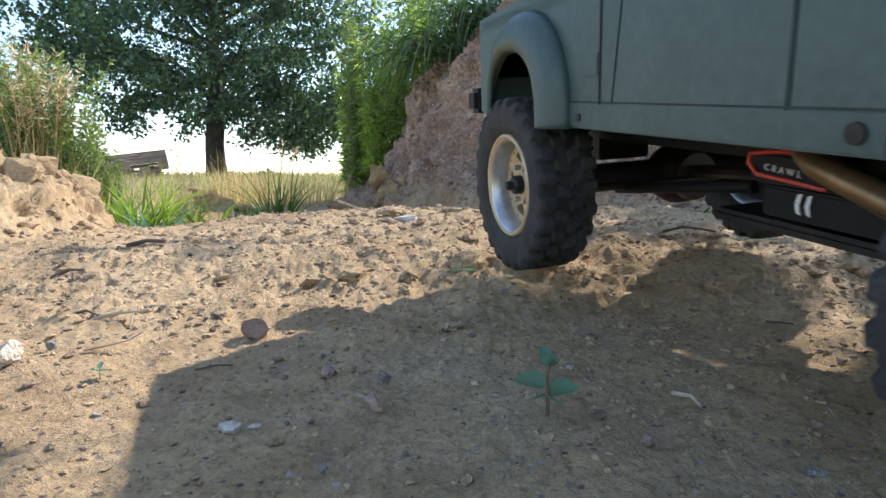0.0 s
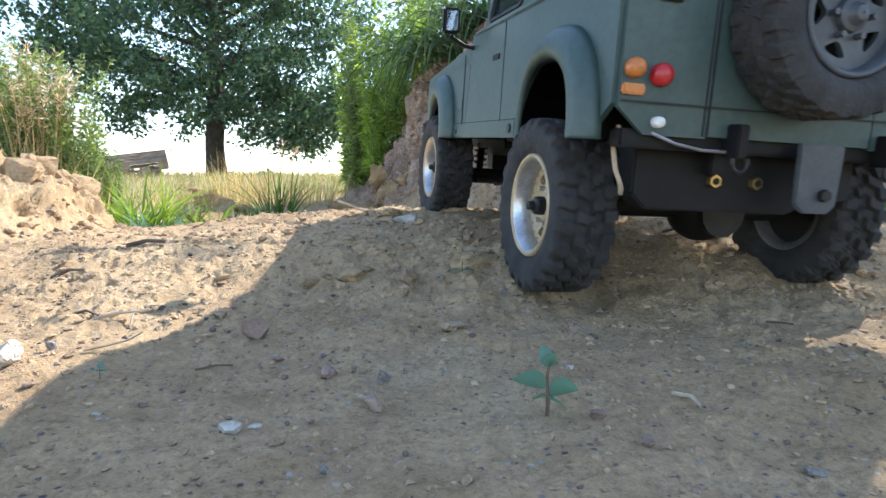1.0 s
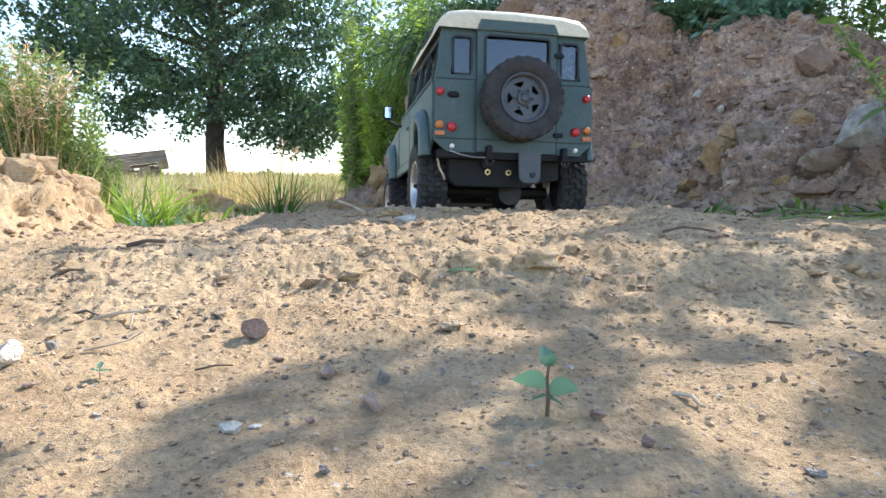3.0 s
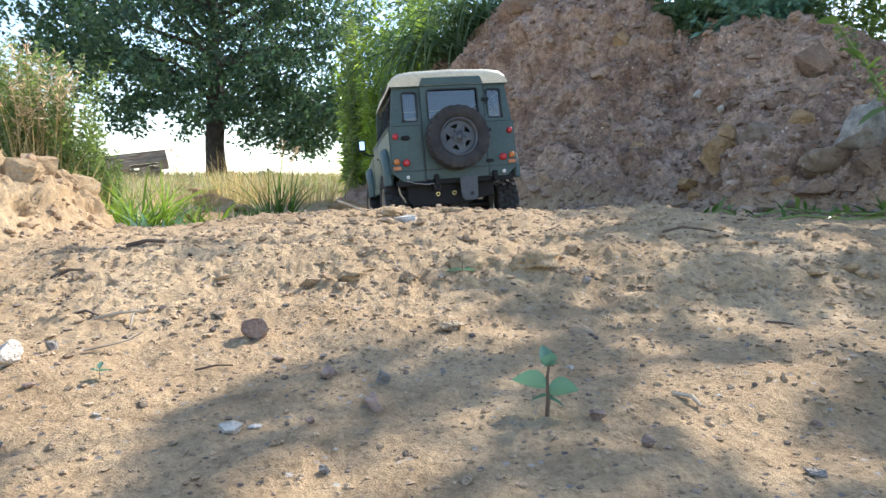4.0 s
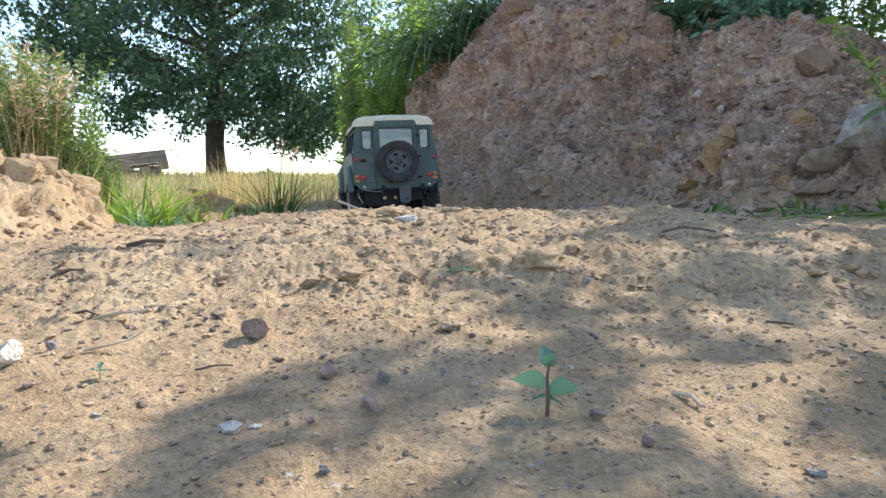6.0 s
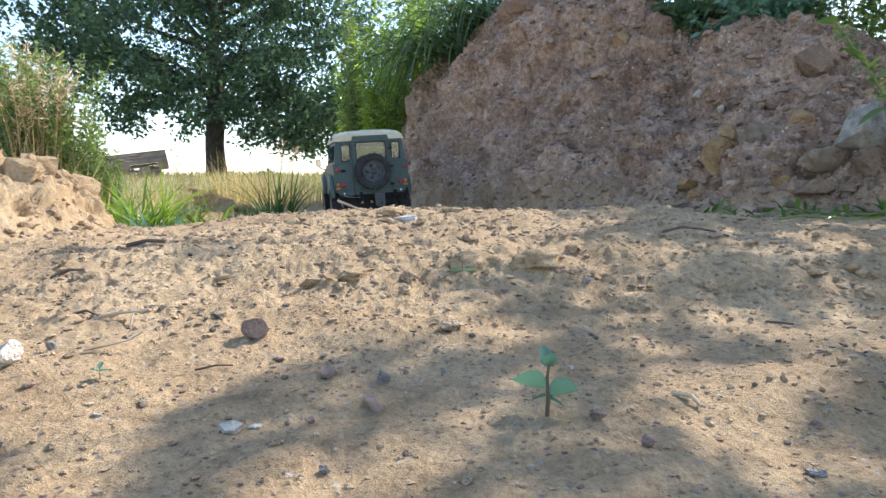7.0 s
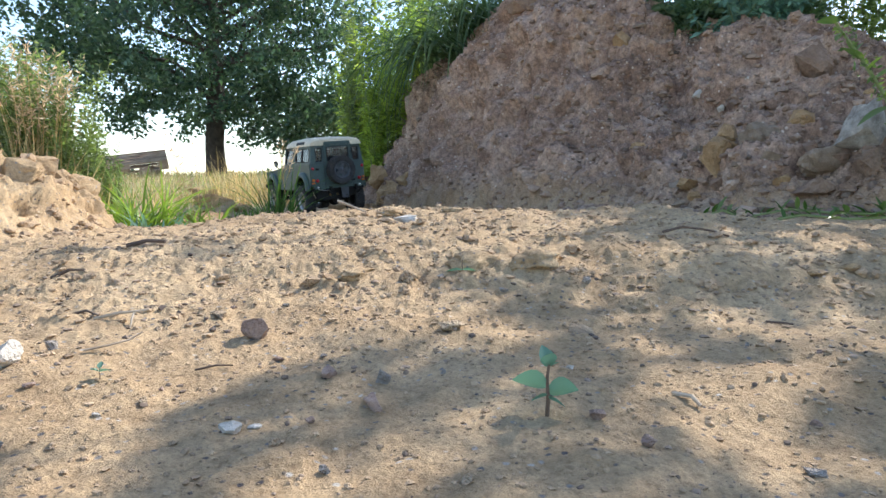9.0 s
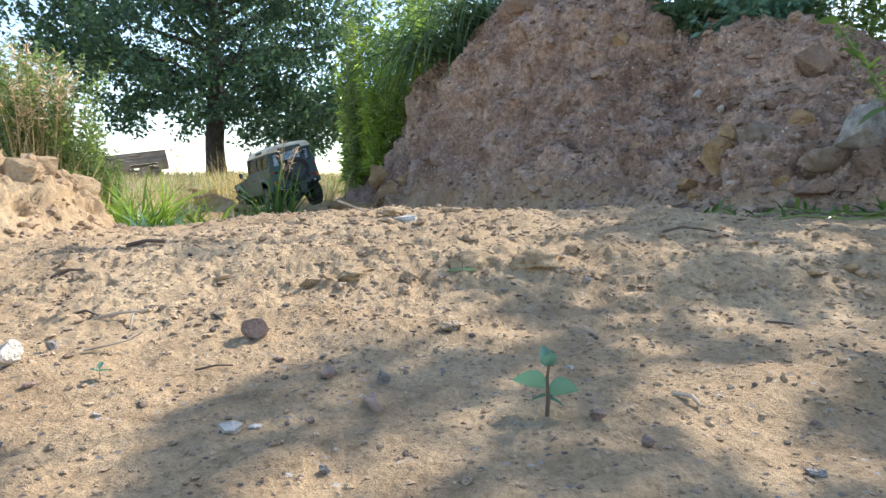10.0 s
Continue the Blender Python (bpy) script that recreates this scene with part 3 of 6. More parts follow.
def flare(cy, side, r, z0, wide):
    """The moulded lip over a wheel arch: nothing at its front foot, broad over the top and down the back."""
    bm = bmesh.new()
    rows = []
    n = 40
    low = SILL - 0.002
    for i in range(n + 1):
        a = 180 * i / n
        c, s = math.cos(radians(a)), math.sin(radians(a))
        # a squarish arch whose ends stop at the sill
        k = 1.0 / max(abs(c) ** 2.7 + abs(s) ** 2.7, 1e-6) ** (1 / 2.7)
        if z0 + r * k * s < low - 0.003:
            continue
        t = min(1.0, max(0.0, (a - 22) / 105))
        w = wide * (0.12 + 0.88 * t * t * (3 - 2 * t))
        out = 0.0115 * min(1.0, w / wide + 0.12)
        prof = [(0.000, w), (out * 0.45, w * 0.93), (out * 0.85, w * 0.66), (out, w * 0.34), (out * 0.97, w * 0.06), (out * 0.80, -0.0022), (0.0, -0.0030)]
        rows.append([bm.verts.new((side * (HALF - 0.001 + dx), cy + (r * k + dr * (1 if abs(c) > 0.3 else 0.9)) * c, max(low, z0 + (r * k + dr) * s))) for dx, dr in prof])
    for u, v in zip(rows[:-1], rows[1:]):
        for k in range(6):
            bm.faces.new((u[k], u[k + 1], v[k + 1], v[k]))
    bmesh.ops.recalc_face_normals(bm, faces=bm.faces)
    bmesh.ops.solidify(bm, geom=bm.faces[:], thickness=0.0013)
    for f in bm.faces:
        f.smooth = True
    return bm


def build_car():
    car = empty("toy_off_road_car")
    tagged(car, "grey-green toy off-road car with a cream roof on the sandy track", "toy car")
    R0, F0 = 0.0, BASE
    # lower sides, with the wheel openings cut out
    for side in (-1, 1):
        rear = [(-0.072, 0.099)] + [p for p in reversed(arch(R0, 0.0515, 0.0785, 14, 7, 173))] + [(0.0828, SILL), (0.0828, BELT), (-0.072, BELT)]
        part("rear_side_panel", slab(rear, side * 0.003, "x", side * (HALF - 0.003)), M_PAINT, car)
        part("door", slab([(0.0840, SILL), (0.1750, SILL), (0.1640, BELT), (0.0840, BELT)], side * 0.0032, "x", side * (HALF - 0.003), 0.0006), M_PAINT, car)
        front = [(0.1762, SILL)] + [p for p in reversed(arch(F0, 0.0450, 0.0800, 14, 7, 173))] + [(0.325, 0.088), (0.325, 0.142), (0.1660, 0.156)]
        part("front_wing", slab(front, side * 0.003, "x", side * (HALF - 0.003)), M_PAINT, car)
        part("wing_seam", block(side * HALF - 0.0006, side * HALF + 0.0006, 0.1830, 0.1838, 0.094, 0.150, 0), M_SEAL, car)
        part("wing_vent", block(side * HALF - 0.001, side * HALF + 0.0012, 0.1840, 0.196, 0.106, 0.116, 0.0005), M_PAINT, car)
        part("sill", block(side * (HALF - 0.004), side * (HALF + 0.0006), 0.052, 0.224, 0.0835, 0.0955, 0.001), M_PAINT, car)
        part("sill_bolt", rod((side * HALF, 0.061, 0.0895), (side * (HALF + 0.0016), 0.061, 0.0895), 0.003), M_STEEL, car)
        part("sill_grommet", rod((side * HALF, 0.2, 0.0885), (side * (HALF + 0.0012), 0.2, 0.0885), 0.0018), M_STEEL, car)
        part("sill_seam", block(side * HALF - 0.0003, side * HALF + 0.0009, 0.052, 0.224, 0.0950, 0.0957, 0), M_SEAL, car)
        part("wheel_arch_flare", flare(R0, side, 0.0475, 0.0800, 0.0165), M_PAINT, car, "smooth moulded wheel arch")
        part("wheel_arch_flare", flare(F0, side, 0.0425, 0.0810, 0.0200), M_PAINT, car, "smooth moulded wheel arch")
        part("door_handle", block(side * HALF - 0.001, side * HALF + 0.004, 0.092, 0.108, 0.1360, 0.1420, 0.0012), M_BLACK, car, "small black door handle")
        part("belt_moulding", block(side * (HALF - 0.004), side * (HALF + 0.0015), -0.072, 0.156, 0.1605, 0.1640, 0.0008), M_PAINT, car)
        part("side_indicator", block(side * HALF - 0.001, side * HALF + 0.003, 0.246, 0.254, 0.132, 0.138, 0.001), M_ORANGE, car, "small orange side indicator")
        # upper side, leaning in
        lean = Matrix.Translation((side * (HALF - 0.004), 0, BELT)) @ Matrix.Rotation(radians(-side * 9.0), 4, "Y")
        hi = 0.060
        up = holed(-0.070, 0.150, 0, hi, [(-0.058, 0.052, 0.007, 0.048), (0.070, 0.138, 0.006, 0.049)], -side * 0.003, "x", 0)
        for v in up.verts:
            if v.co.y > 0.149:
                v.co.y -= v.co.z / hi * 0.030
        part("window_pillars", up, M_PAINT, car, m=lean)
        part("window_seal", ring_frame(-0.0590, 0.0530, 0.006, 0.049, 0.006, 0.0024, side * 0.0016, "x", -side * 0.0002), M_SEAL, car, m=lean)
        part("window_seal", ring_frame(0.069, 0.139, 0.005, 0.050, 0.005, 0.0024, side * 0.0016, "x", -side * 0.0002), M_SEAL, car, m=lean)
        part("side_window", slab([(-0.058, 0.007), (0.052, 0.007), (0.052, 0.048), (-0.058, 0.048)], -side * 0.0008, "x", -side * 0.0011), M_PANE, car, "hazy side window", m=lean)
        part("side_window", slab([(0.070, 0.006), (0.138, 0.006), (0.138, 0.049), (0.070, 0.049)], -side * 0.0008, "x", -side * 0.0011), M_PANE, car, "clear door window", m=lean)
        part("window_bar", block(-0.0016, 0.001, -0.003, 0.000, 0.007, 0.048, 0), M_SEAL, car, m=lean)
        # mirror on its arm
        mir = part("wing_mirror", block(0.1055, 0.1185, 0.157, 0.163, 0.1615, 0.1805, 0.0015) if side > 0 else block(-0.1185, -0.1055, 0.157, 0.163, 0.1615, 0.1805, 0.0015), M_BLACK, car, "black wing mirror")
        part("mirror_pane", slab(rounded(side * 0.1120 - 0.0045, side * 0.1120 + 0.0045, 0.1635, 0.1785, 0.0015), -0.0006, "y", 0.1566), M_MIRROR, mir, "bright mirror glass")
        part("mirror_arm", tube([(side * 0.088, 0.160, 0.152), (side * 0.100, 0.162, 0.154), (side * 0.112, 0.161, 0.160)], 0.0016), M_BLACK, mir)
        # black wells and liners inside the arches
        part("wheel_well", slab([(-0.066, 0.080)] + [p for p in reversed(arch(R0, 0.066, 0.077, 10, 4, 176))] + [(0.066, 0.080)], -side * 0.002, "x", side * 0.046), M_BLACK, car, "black inner wheel well")
        part("wheel_well", slab([(0.204, 0.080)] + [p for p in reversed(arch(F0, 0.066, 0.072, 10, 4, 176))] + [(0.336, 0.080)], -side * 0.002, "x", side * 0.046), M_BLACK, car, "black inner wheel well")
        for cy in (R0, F0):
            bm = bmesh.new()
            pts = arch(cy, 0.0545, 0.0795, 12, 5, 175)
            vs = [[bm.verts.new((side * xx, y, min(z, 0.1345))) for y, z in pts] for xx in (0.046, 0.0885)]
            for k in range(len(pts) - 1):
                bm.faces.new((vs[0][k], vs[0][k + 1], vs[1][k + 1], vs[1][k]))
            bmesh.ops.solidify(bm, geom=bm.faces[:], thickness=0.001)
            part("arch_liner", bm, M_BLACK, car)
        part("cable_clip", tube([(side * 0.055, 0.018, 0.112), (side * 0.060, 0.012, 0.120), (side * 0.066, 0.002, 0.127)], 0.0009), M_YELLOW, car, "short ochre cable")
    # floor of the shell and the load bed
    part("body_floor", block(-0.046, 0.046, -0.070, 0.315, 0.086, 0.092, 0), M_BLACK, car)
    part("load_deck", block(-0.0885, 0.0885, -0.068, 0.062, 0.1352, 0.1385, 0), M_BLACK, car)
    part("front_bulkhead", block(-0.088, 0.088, 0.152, 0.156, 0.088, 0.160, 0), M_BLACK, car)
    part("dashboard", block(-0.080, 0.080, 0.128, 0.152, 0.145, 0.170, 0.004), M_BLACK, car)
    for sx in (-0.042, 0.042):
        seat = block(sx - 0.024, sx + 0.024, 0.060, 0.078, 0.118, 0.186, 0.005)
        part("seat_back", seat, M_SEAL, car, "dark seat back")
    # bonnet, nose, bumper
    bon = block(-0.070, 0.070, 0.158, 0.325, 0.1425, 0.1545, 0.004)
    for v in bon.verts:
        if v.co.y > 0.3:
            v.co.z -= 0.006
    part("bonnet", bon, M_PAINT, car)
    for side in (-1, 1):
        wing = block(0.070, HALF, 0.158, 0.325, 0.138, 0.1495, 0.003)
        for v in wing.verts:
            v.co.x *= side
            if v.co.y > 0.3:
                v.co.z -= 0.006
        bmesh.ops.recalc_face_normals(wing, faces=wing.faces)
        part("wing_top", wing, M_PAINT, car)
        part("headlamp", rod((side * 0.069, 0.322, 0.118), (side * 0.069, 0.331, 0.118), 0.013, seg=20), M_WHITELENS, car, "round white headlamp")
    part("grille", block(-0.052, 0.052, 0.320, 0.329, 0.098, 0.140, 0.002), M_BLACK, car)
    part("front_panel", block(-0.090, 0.090, 0.316, 0.324, 0.090, 0.144, 0.002), M_PAINT, car)
    bp = part("front_bumper", block(-0.092, 0.092, 0.336, 0.352, 0.086, 0.102, 0.003), M_BLACK, car, "black front bumper")
    for side in (-1, 1):
        part("bumper_mount", block(side * 0.035 - 0.006, side * 0.035 + 0.006, 0.300, 0.340, 0.080, 0.096, 0.001), M_BLACK, bp)
    # windscreen
    ws = Matrix.Translation((0, 0.151, 0.163)) @ Matrix.Rotation(radians(27), 4, "X")
    part("windscreen_frame", holed(-0.086, 0.086, 0, 0.063, [(-0.078, -0.002, 0.006, 0.052), (0.002, 0.078, 0.006, 0.052)], 0.004, "y", 0), M_PAINT, car, m=ws)
    part("windscreen", slab([(-0.079, 0.005), (0.079, 0.005), (0.079, 0.053), (-0.079, 0.053)], 0.0008, "y", 0.0016), M_PANE, car, m=ws)
    # roof: a domed cream shell with its gutter
    bm = bmesh.new()
    rows = []
    for y, dz in ((-0.078, -0.006), (-0.074, 0.0), (-0.05, 0.003), (0.02, 0.005), (0.09, 0.003), (0.114, -0.002), (0.122, -0.008)):
        row = []
        for x, z in ((-0.0860, 0.2185), (-0.0855, 0.2225), (-0.0825, 0.230), (-0.074, 0.2365), (-0.055, 0.2395), (0.0, 0.2410), (0.055, 0.2395), (0.074, 0.2365), (0.0825, 0.230), (0.0855, 0.2225), (0.0860, 0.2185)):
            row.append(bm.verts.new((x, y, z + dz * (z - 0.2185) / 0.02)))
        rows.append(row)
    for u, v in zip(rows[:-1], rows[1:]):
        for k in range(len(u) - 1):
            bm.faces.new((u[k], u[k + 1], v[k + 1], v[k]))
    bm.faces.new(rows[0][::-1])
    bm.faces.new(rows[-1])
    bmesh.ops.recalc_face_normals(bm, faces=bm.faces)
    for f in bm.faces:
        f.smooth = len(f.verts) == 4
    part("roof", bm, M_CREAM, car, "cream painted roof")
    part("headlining", block(-0.078, 0.078, -0.066, 0.105, 0.2165, 0.2182, 0), M_BLACK, car)
    for side in (-1, 1):
        al = Matrix.Translation((side * 0.0842, 0.0, 0.2285)) @ Matrix.Rotation(radians(-side * 24), 4, "Y")
        part("roof_window", slab(rounded(-0.034, 0.030, -0.0045, 0.0045, 0.003), side * 0.0010, "x", 0), M_SEAL, car, "dark slim roof window", m=al)
    # rear face
    yr = -0.072
    part("rear_panel", slab([(-0.0895, 0.0975), (-0.076, 0.086), (-0.044, 0.086), (-0.044, BELT), (-0.0895, BELT)], -0.003, "y", yr), M_PAINT, car)
    part("rear_panel", slab([(0.0895, 0.0975), (0.076, 0.086), (0.049, 0.086), (0.049, BELT), (0.0895, BELT)], -0.003, "y", yr), M_PAINT, car)
    for side, x0, x1, w0, w1 in ((-1, -0.0885, -0.044, -0.0725, -0.050), (1, 0.049, 0.0885, 0.0550, 0.0775)):
        tail = holed(x0, x1, BELT, 0.2215, [(w0, w1, 0.169, 0.211)], -0.003, "y", yr)
        for v in tail.verts:
            k = (v.co.z - BELT) / 0.0585
            v.co.x *= 1 - 0.075 * k
            v.co.y += 0.004 * k
        part("rear_pillar", tail, M_PAINT, car)
    for x0, x1 in ((-0.0705, -0.0475), (0.0525, 0.0755)):
        part("quarter_window_seal", ring_frame(x0, x1, 0.169, 0.212, 0.005, 0.0024, -0.0016, "y", yr - 0.0006), M_SEAL, car)
        part("quarter_window", slab(rounded(x0 + 0.001, x1 - 0.001, 0.170, 0.211, 0.004), 0.0008, "y", yr + 0.0005), M_PANE, car, "hazy rear quarter window")
    door = part("tailgate", holed(-0.0430, 0.0480, 0.087, 0.2260, [(-0.034, 0.0395, 0.1700, 0.2130)], -0.0042, "y", yr + 0.0006), M_PAINT, car, "rear door with a large window")
    part("tailgate_window_seal", ring_frame(-0.0350, 0.0405, 0.169, 0.2140, 0.005, 0.002, -0.0014, "y", yr - 0.0040), M_SEAL, door)
    part("tailgate_window", slab(rounded(-0.0345, 0.040, 0.1695, 0.2135, 0.004), 0.0008, "y", yr - 0.0012), M_PANE, door, "tinted rear window")
    part("tailgate_gap", block(-0.0440, -0.0433, yr - 0.0036, yr - 0.0028, 0.087, 0.222, 0), M_SEAL, door)
    part("tailgate_gap", block(0.0483, 0.0490, yr - 0.0036, yr - 0.0028, 0.087, 0.222, 0), M_SEAL, door)
    part("tailgate_head", slab([(-0.0450, 0.218), (0.0500, 0.218), (0.0450, 0.2300), (-0.0400, 0.2300)], -0.005, "y", yr - 0.0020, 0.001), M_PAINT, door)
    for z in (0.108, 0.152, 0.196):
        part("hinge", block(0.045, 0.0560, yr - 0.0062, yr - 0.0030, z - 0.0025, z + 0.0025, 0.0008), M_BLACK, door)
    part("tailgate_handle", block(-0.0755, -0.0625, yr - 0.0055, yr - 0.0025, 0.1440, 0.1505, 0.0015), M_BLACK, car, "black recessed handle")
    part("rear_belt_seam", block(-0.089, -0.0440, yr - 0.0036, yr - 0.0028, 0.1640, 0.1648, 0), M_SEAL, car)
    part("rear_belt_seam", block(0.0490, 0.089, yr - 0.0036, yr - 0.0028, 0.1640, 0.1648, 0), M_SEAL, car)
    part("rear_step_seam", block(-0.089, 0.089, yr - 0.0050, yr - 0.0043, 0.1000, 0.1007, 0), M_SEAL, car)
    part("corner_strip", block(-0.046, -0.0455, yr - 0.0038, yr - 0.0028, 0.087, 0.163, 0), M_SEAL, car)
    # lamps
    def lamp(name, x, z, r, mat, label):
        part(name, lathe_y(r, 0.0055), mat, car, label, m=Matrix.Translation((x, yr - 0.003, z)))
    def lathe_y(r, d):
        bm = lathe([(0, r), (-d * 0.55, r), (-d * 0.85, r * 0.85), (-d, r * 0.5), (-d * 1.02, 0.0003)], 18)
        bmesh.ops.rotate(bm, verts=bm.verts, matrix=Matrix.Rotation(radians(90), 3, "Z"))
        for f in bm.faces:
            f.smooth = True
        return bm
    for side in (-1, 1):
        lamp("tail_lamp", side * 0.0835, 0.1500, 0.0042, M_REDLENS, "small round red lamp")
        lamp("tail_lamp", side * 0.0708, 0.1125, 0.0052, M_REDLENS, "round red tail lamp")
        lamp("indicator_lamp", side * 0.0840, 0.1145, 0.0045, M_ORANGE, "round orange indicator")
        part("reflector", block(side * 0.0840 - 0.0055, side * 0.0840 + 0.0055, yr - 0.0058, yr - 0.0028, 0.1030, 0.1078, 0.0008), M_ORANGE, car, "orange reflector")
        lamp("reversing_lamp", side * 0.0703, 0.0918, 0.0026, M_WHITELENS, "small round white lamp")
    # rear crossmember, tow plate, shackles
    part("rear_crossmember", block(-0.086, 0.086, yr - 0.0005, yr + 0.010, 0.0800, 0.0885, 0.001), M_BLACK, car)
    part("chrome_edge", tube([(-0.072, yr - 0.003, 0.0870), (-0.060, yr - 0.004, 0.0830), (-0.046, yr - 0.004, 0.0808), (-0.030, yr - 0.004, 0.0806)], 0.0008), M_SILVER, car, "thin bright edge")
    part("tow_plate", slab([(0.003, 0.0870), (0.004, 0.0580), (0.009, 0.0540), (0.024, 0.0540), (0.028, 0.0580), (0.029, 0.0870)], 0.003, "y", yr - 0.010, 0.0008), M_GREYRIM, car, "grey hanging tow plate")
    part("tow_plate_bolt", rod((0.019, yr - 0.013, 0.063), (0.019, yr - 0.009, 0.063), 0.003, seg=6), M_STEEL, car)
    for sx in (-0.030, 0.056):
        part("tow_bracket", block(sx - 0.003, sx + 0.003, yr - 0.012, yr, 0.078, 0.0935, 0.0008), M_BLACK, car)
        part("shackle", tube([(sx + 0.004 * math.cos(a), yr - 0.011, 0.0765 + 0.005 * math.sin(a)) for a in [math.pi * (0.9 + 1.2 * k / 8) for k in range(9)]], 0.0011), M_STEEL, car)
    # black block put in for the dark recess under the tail
    part("rear_skid_housing", slab([(-0.070, 0.058), (-0.062, 0.051), (0.020, 0.051), (0.030, 0.056), (0.058, 0.060), (0.058, 0.081), (-0.070, 0.081)], 0.016, "y", -0.060, 0.001), M_BLACK, car, "black block filling the dark recess under the rear")
    for sx in (-0.0265, -0.0025):
        nut = rod((sx, -0.0635, 0.0665), (sx, -0.0595, 0.0665), 0.0033, seg=6)
        part("brass_nut", nut, M_BRASS, car, "brass hexagon nut")
        part("nut_core", rod((sx, -0.0640, 0.0665), (sx, -0.0620, 0.0665), 0.0018, seg=10), M_BLACK, car)
    part("hanging_cable", tube([(-0.080, -0.060, 0.090), (-0.083, -0.062, 0.080), (-0.081, -0.062, 0.070), (-0.076, -0.060, 0.062), (-0.074, -0.057, 0.058)], 0.0012), M_TWIG, car, "thin pale cable")
    # spare wheel
    wheel("spare_wheel", 0.0442, 0.031, 0.0258, M_GREYRIM, M_GREYRIM, car, Matrix.Translation((0.002, -0.0925, 0.1415)) @ Matrix.Rotation(radians(90), 4, "Z"), True)
    tagged(car.children[-1], "spare wheel with a dark grey rim")
    part("spare_carrier", rod((0.002, -0.092, 0.1415), (0.002, -0.072, 0.1415), 0.010, seg=14), M_BLACK, car)
    # underside
    for side in (-1, 1):
        part("chassis_rail", block(side * 0.030 - 0.004, side * 0.030 + 0.004, -0.068, 0.330, 0.070, 0.084, 0.001), M_BLACK, car)
        for cy in (R0, F0):
            top, bot = (side * 0.040, cy + 0.022, 0.102), (side * 0.046, cy + 0.008, 0.052)
            part("shock_absorber", rod(bot, top, 0.0038), M_STEEL, car)
            a, b = Vector(bot), Vector(top)
            coil = []
            for k in range(57):
                c = a.lerp(b, 0.15 + 0.8 * k / 56)
                coil.append((c.x + 0.0062 * math.cos(k * 0.785), c.y + 0.0062 * math.sin(k * 0.785), c.z))
            part("spring", tube(coil, 0.0009, 5), M_STEEL, car)
            part("suspension_link", rod((side * 0.034, cy + (0.012 if cy == R0 else -0.012), 0.043), (side * 0.024, 0.105 if cy == R0 else 0.165, 0.056), 0.003), M_BLACK, car)
    for cy in (R0, F0):
        ax = rod((-0.064, cy, 0.049), (0.064, cy, 0.049), 0.0075, seg=14)
        part("axle", ax, M_BLACK, car, "black axle tube")
        bm = bmesh.new()
        bmesh.ops.create_icosphere(bm, subdivisions=3, radius=1, matrix=Matrix.Translation((0.012 if cy == R0 else 0.016, cy, 0.047)) @ Matrix.Diagonal((0.020, 0.019, 0.019, 1)))
        part("differential", bm, M_BLACK, car, smooth=True)
        part("differential_cover", rod((0.013, cy - 0.021, 0.047), (0.013, cy - 0.016, 0.047), 0.014, seg=16), M_STEEL, car)
    part("gearbox", block(-0.022, 0.022, 0.095, 0.170, 0.046, 0.082, 0.004), M_BLACK, car)
    part("skid_plate", block(-0.036, 0.036, 0.090, 0.178, 0.041, 0.046, 0.002), M_STEEL, car)
    part("drive_shaft", rod((0.010, 0.014, 0.050), (0.008, 0.100, 0.058), 0.0035), M_STEEL, car)
    part("drive_shaft", rod((0.012, 0.256, 0.050), (0.008, 0.166, 0.058), 0.0035), M_STEEL, car)
    part("steering_rod", rod((-0.055, 0.250, 0.046), (0.055, 0.250, 0.046), 0.0025), M_STEEL, car)
    part("servo", block(-0.030, 0.005, 0.285, 0.305, 0.056, 0.080, 0.001), M_BLACK, car)
    # box with its printed word, and the exhaust pipe
    box = part("battery_box", block(-0.0440, -0.024, 0.106, 0.147, 0.0625, 0.0750, 0.0015), M_BLACK, car, "black box with red edging")
    part("red_edge", tube([(-0.0450, 0.112, 0.0762), (-0.0450, 0.134, 0.0755), (-0.0450, 0.1465, 0.0738), (-0.0450, 0.1470, 0.0700)], 0.0009), M_REDTRIM, box)
    part("red_edge", tube([(-0.0450, 0.1470, 0.0700), (-0.0450, 0.1420, 0.0660), (-0.0450, 0.110, 0.0640)], 0.0009), M_REDTRIM, box)
    txt = bpy.data.curves.new("lettering", "FONT")
    txt.body, txt.size, txt.extrude, txt.space_character = "CRAWL", 0.0036, 0.0002, 1.7
    to = new("lettering", txt)
    dg = bpy.context.evaluated_depsgraph_get()
    me = bpy.data.meshes.new_from_object(to.evaluated_get(dg))
    bpy.data.objects.remove(to)
    me.materials.clear()
    me.materials.append(M_WHITEMARK)
    part("lettering", me, None, box, "white printed word", m=Matrix.Translation((-0.0443, 0.1395, 0.0680)) @ Matrix.Rotation(radians(-90), 4, "Z") @ Matrix.Rotation(radians(90), 4, "X") @ Matrix.Rotation(radians(-4), 4, "Z"))
    tray = part("box_tray", block(-0.0435, -0.024, 0.080, 0.140, 0.0500, 0.0620, 0.001), M_BLACK, box)
    for dy in (0.0, 0.0045):
        part("white_mark", slab([(0.1160 + dy, 0.0530), (0.1180 + dy, 0.0535), (0.1190 + dy, 0.0565), (0.1180 + dy, 0.0605), (0.1160 + dy, 0.0610), (0.1172 + dy, 0.0565)], -0.0005, "x", -0.0437), M_WHITEMARK, tray, "white printed sign")
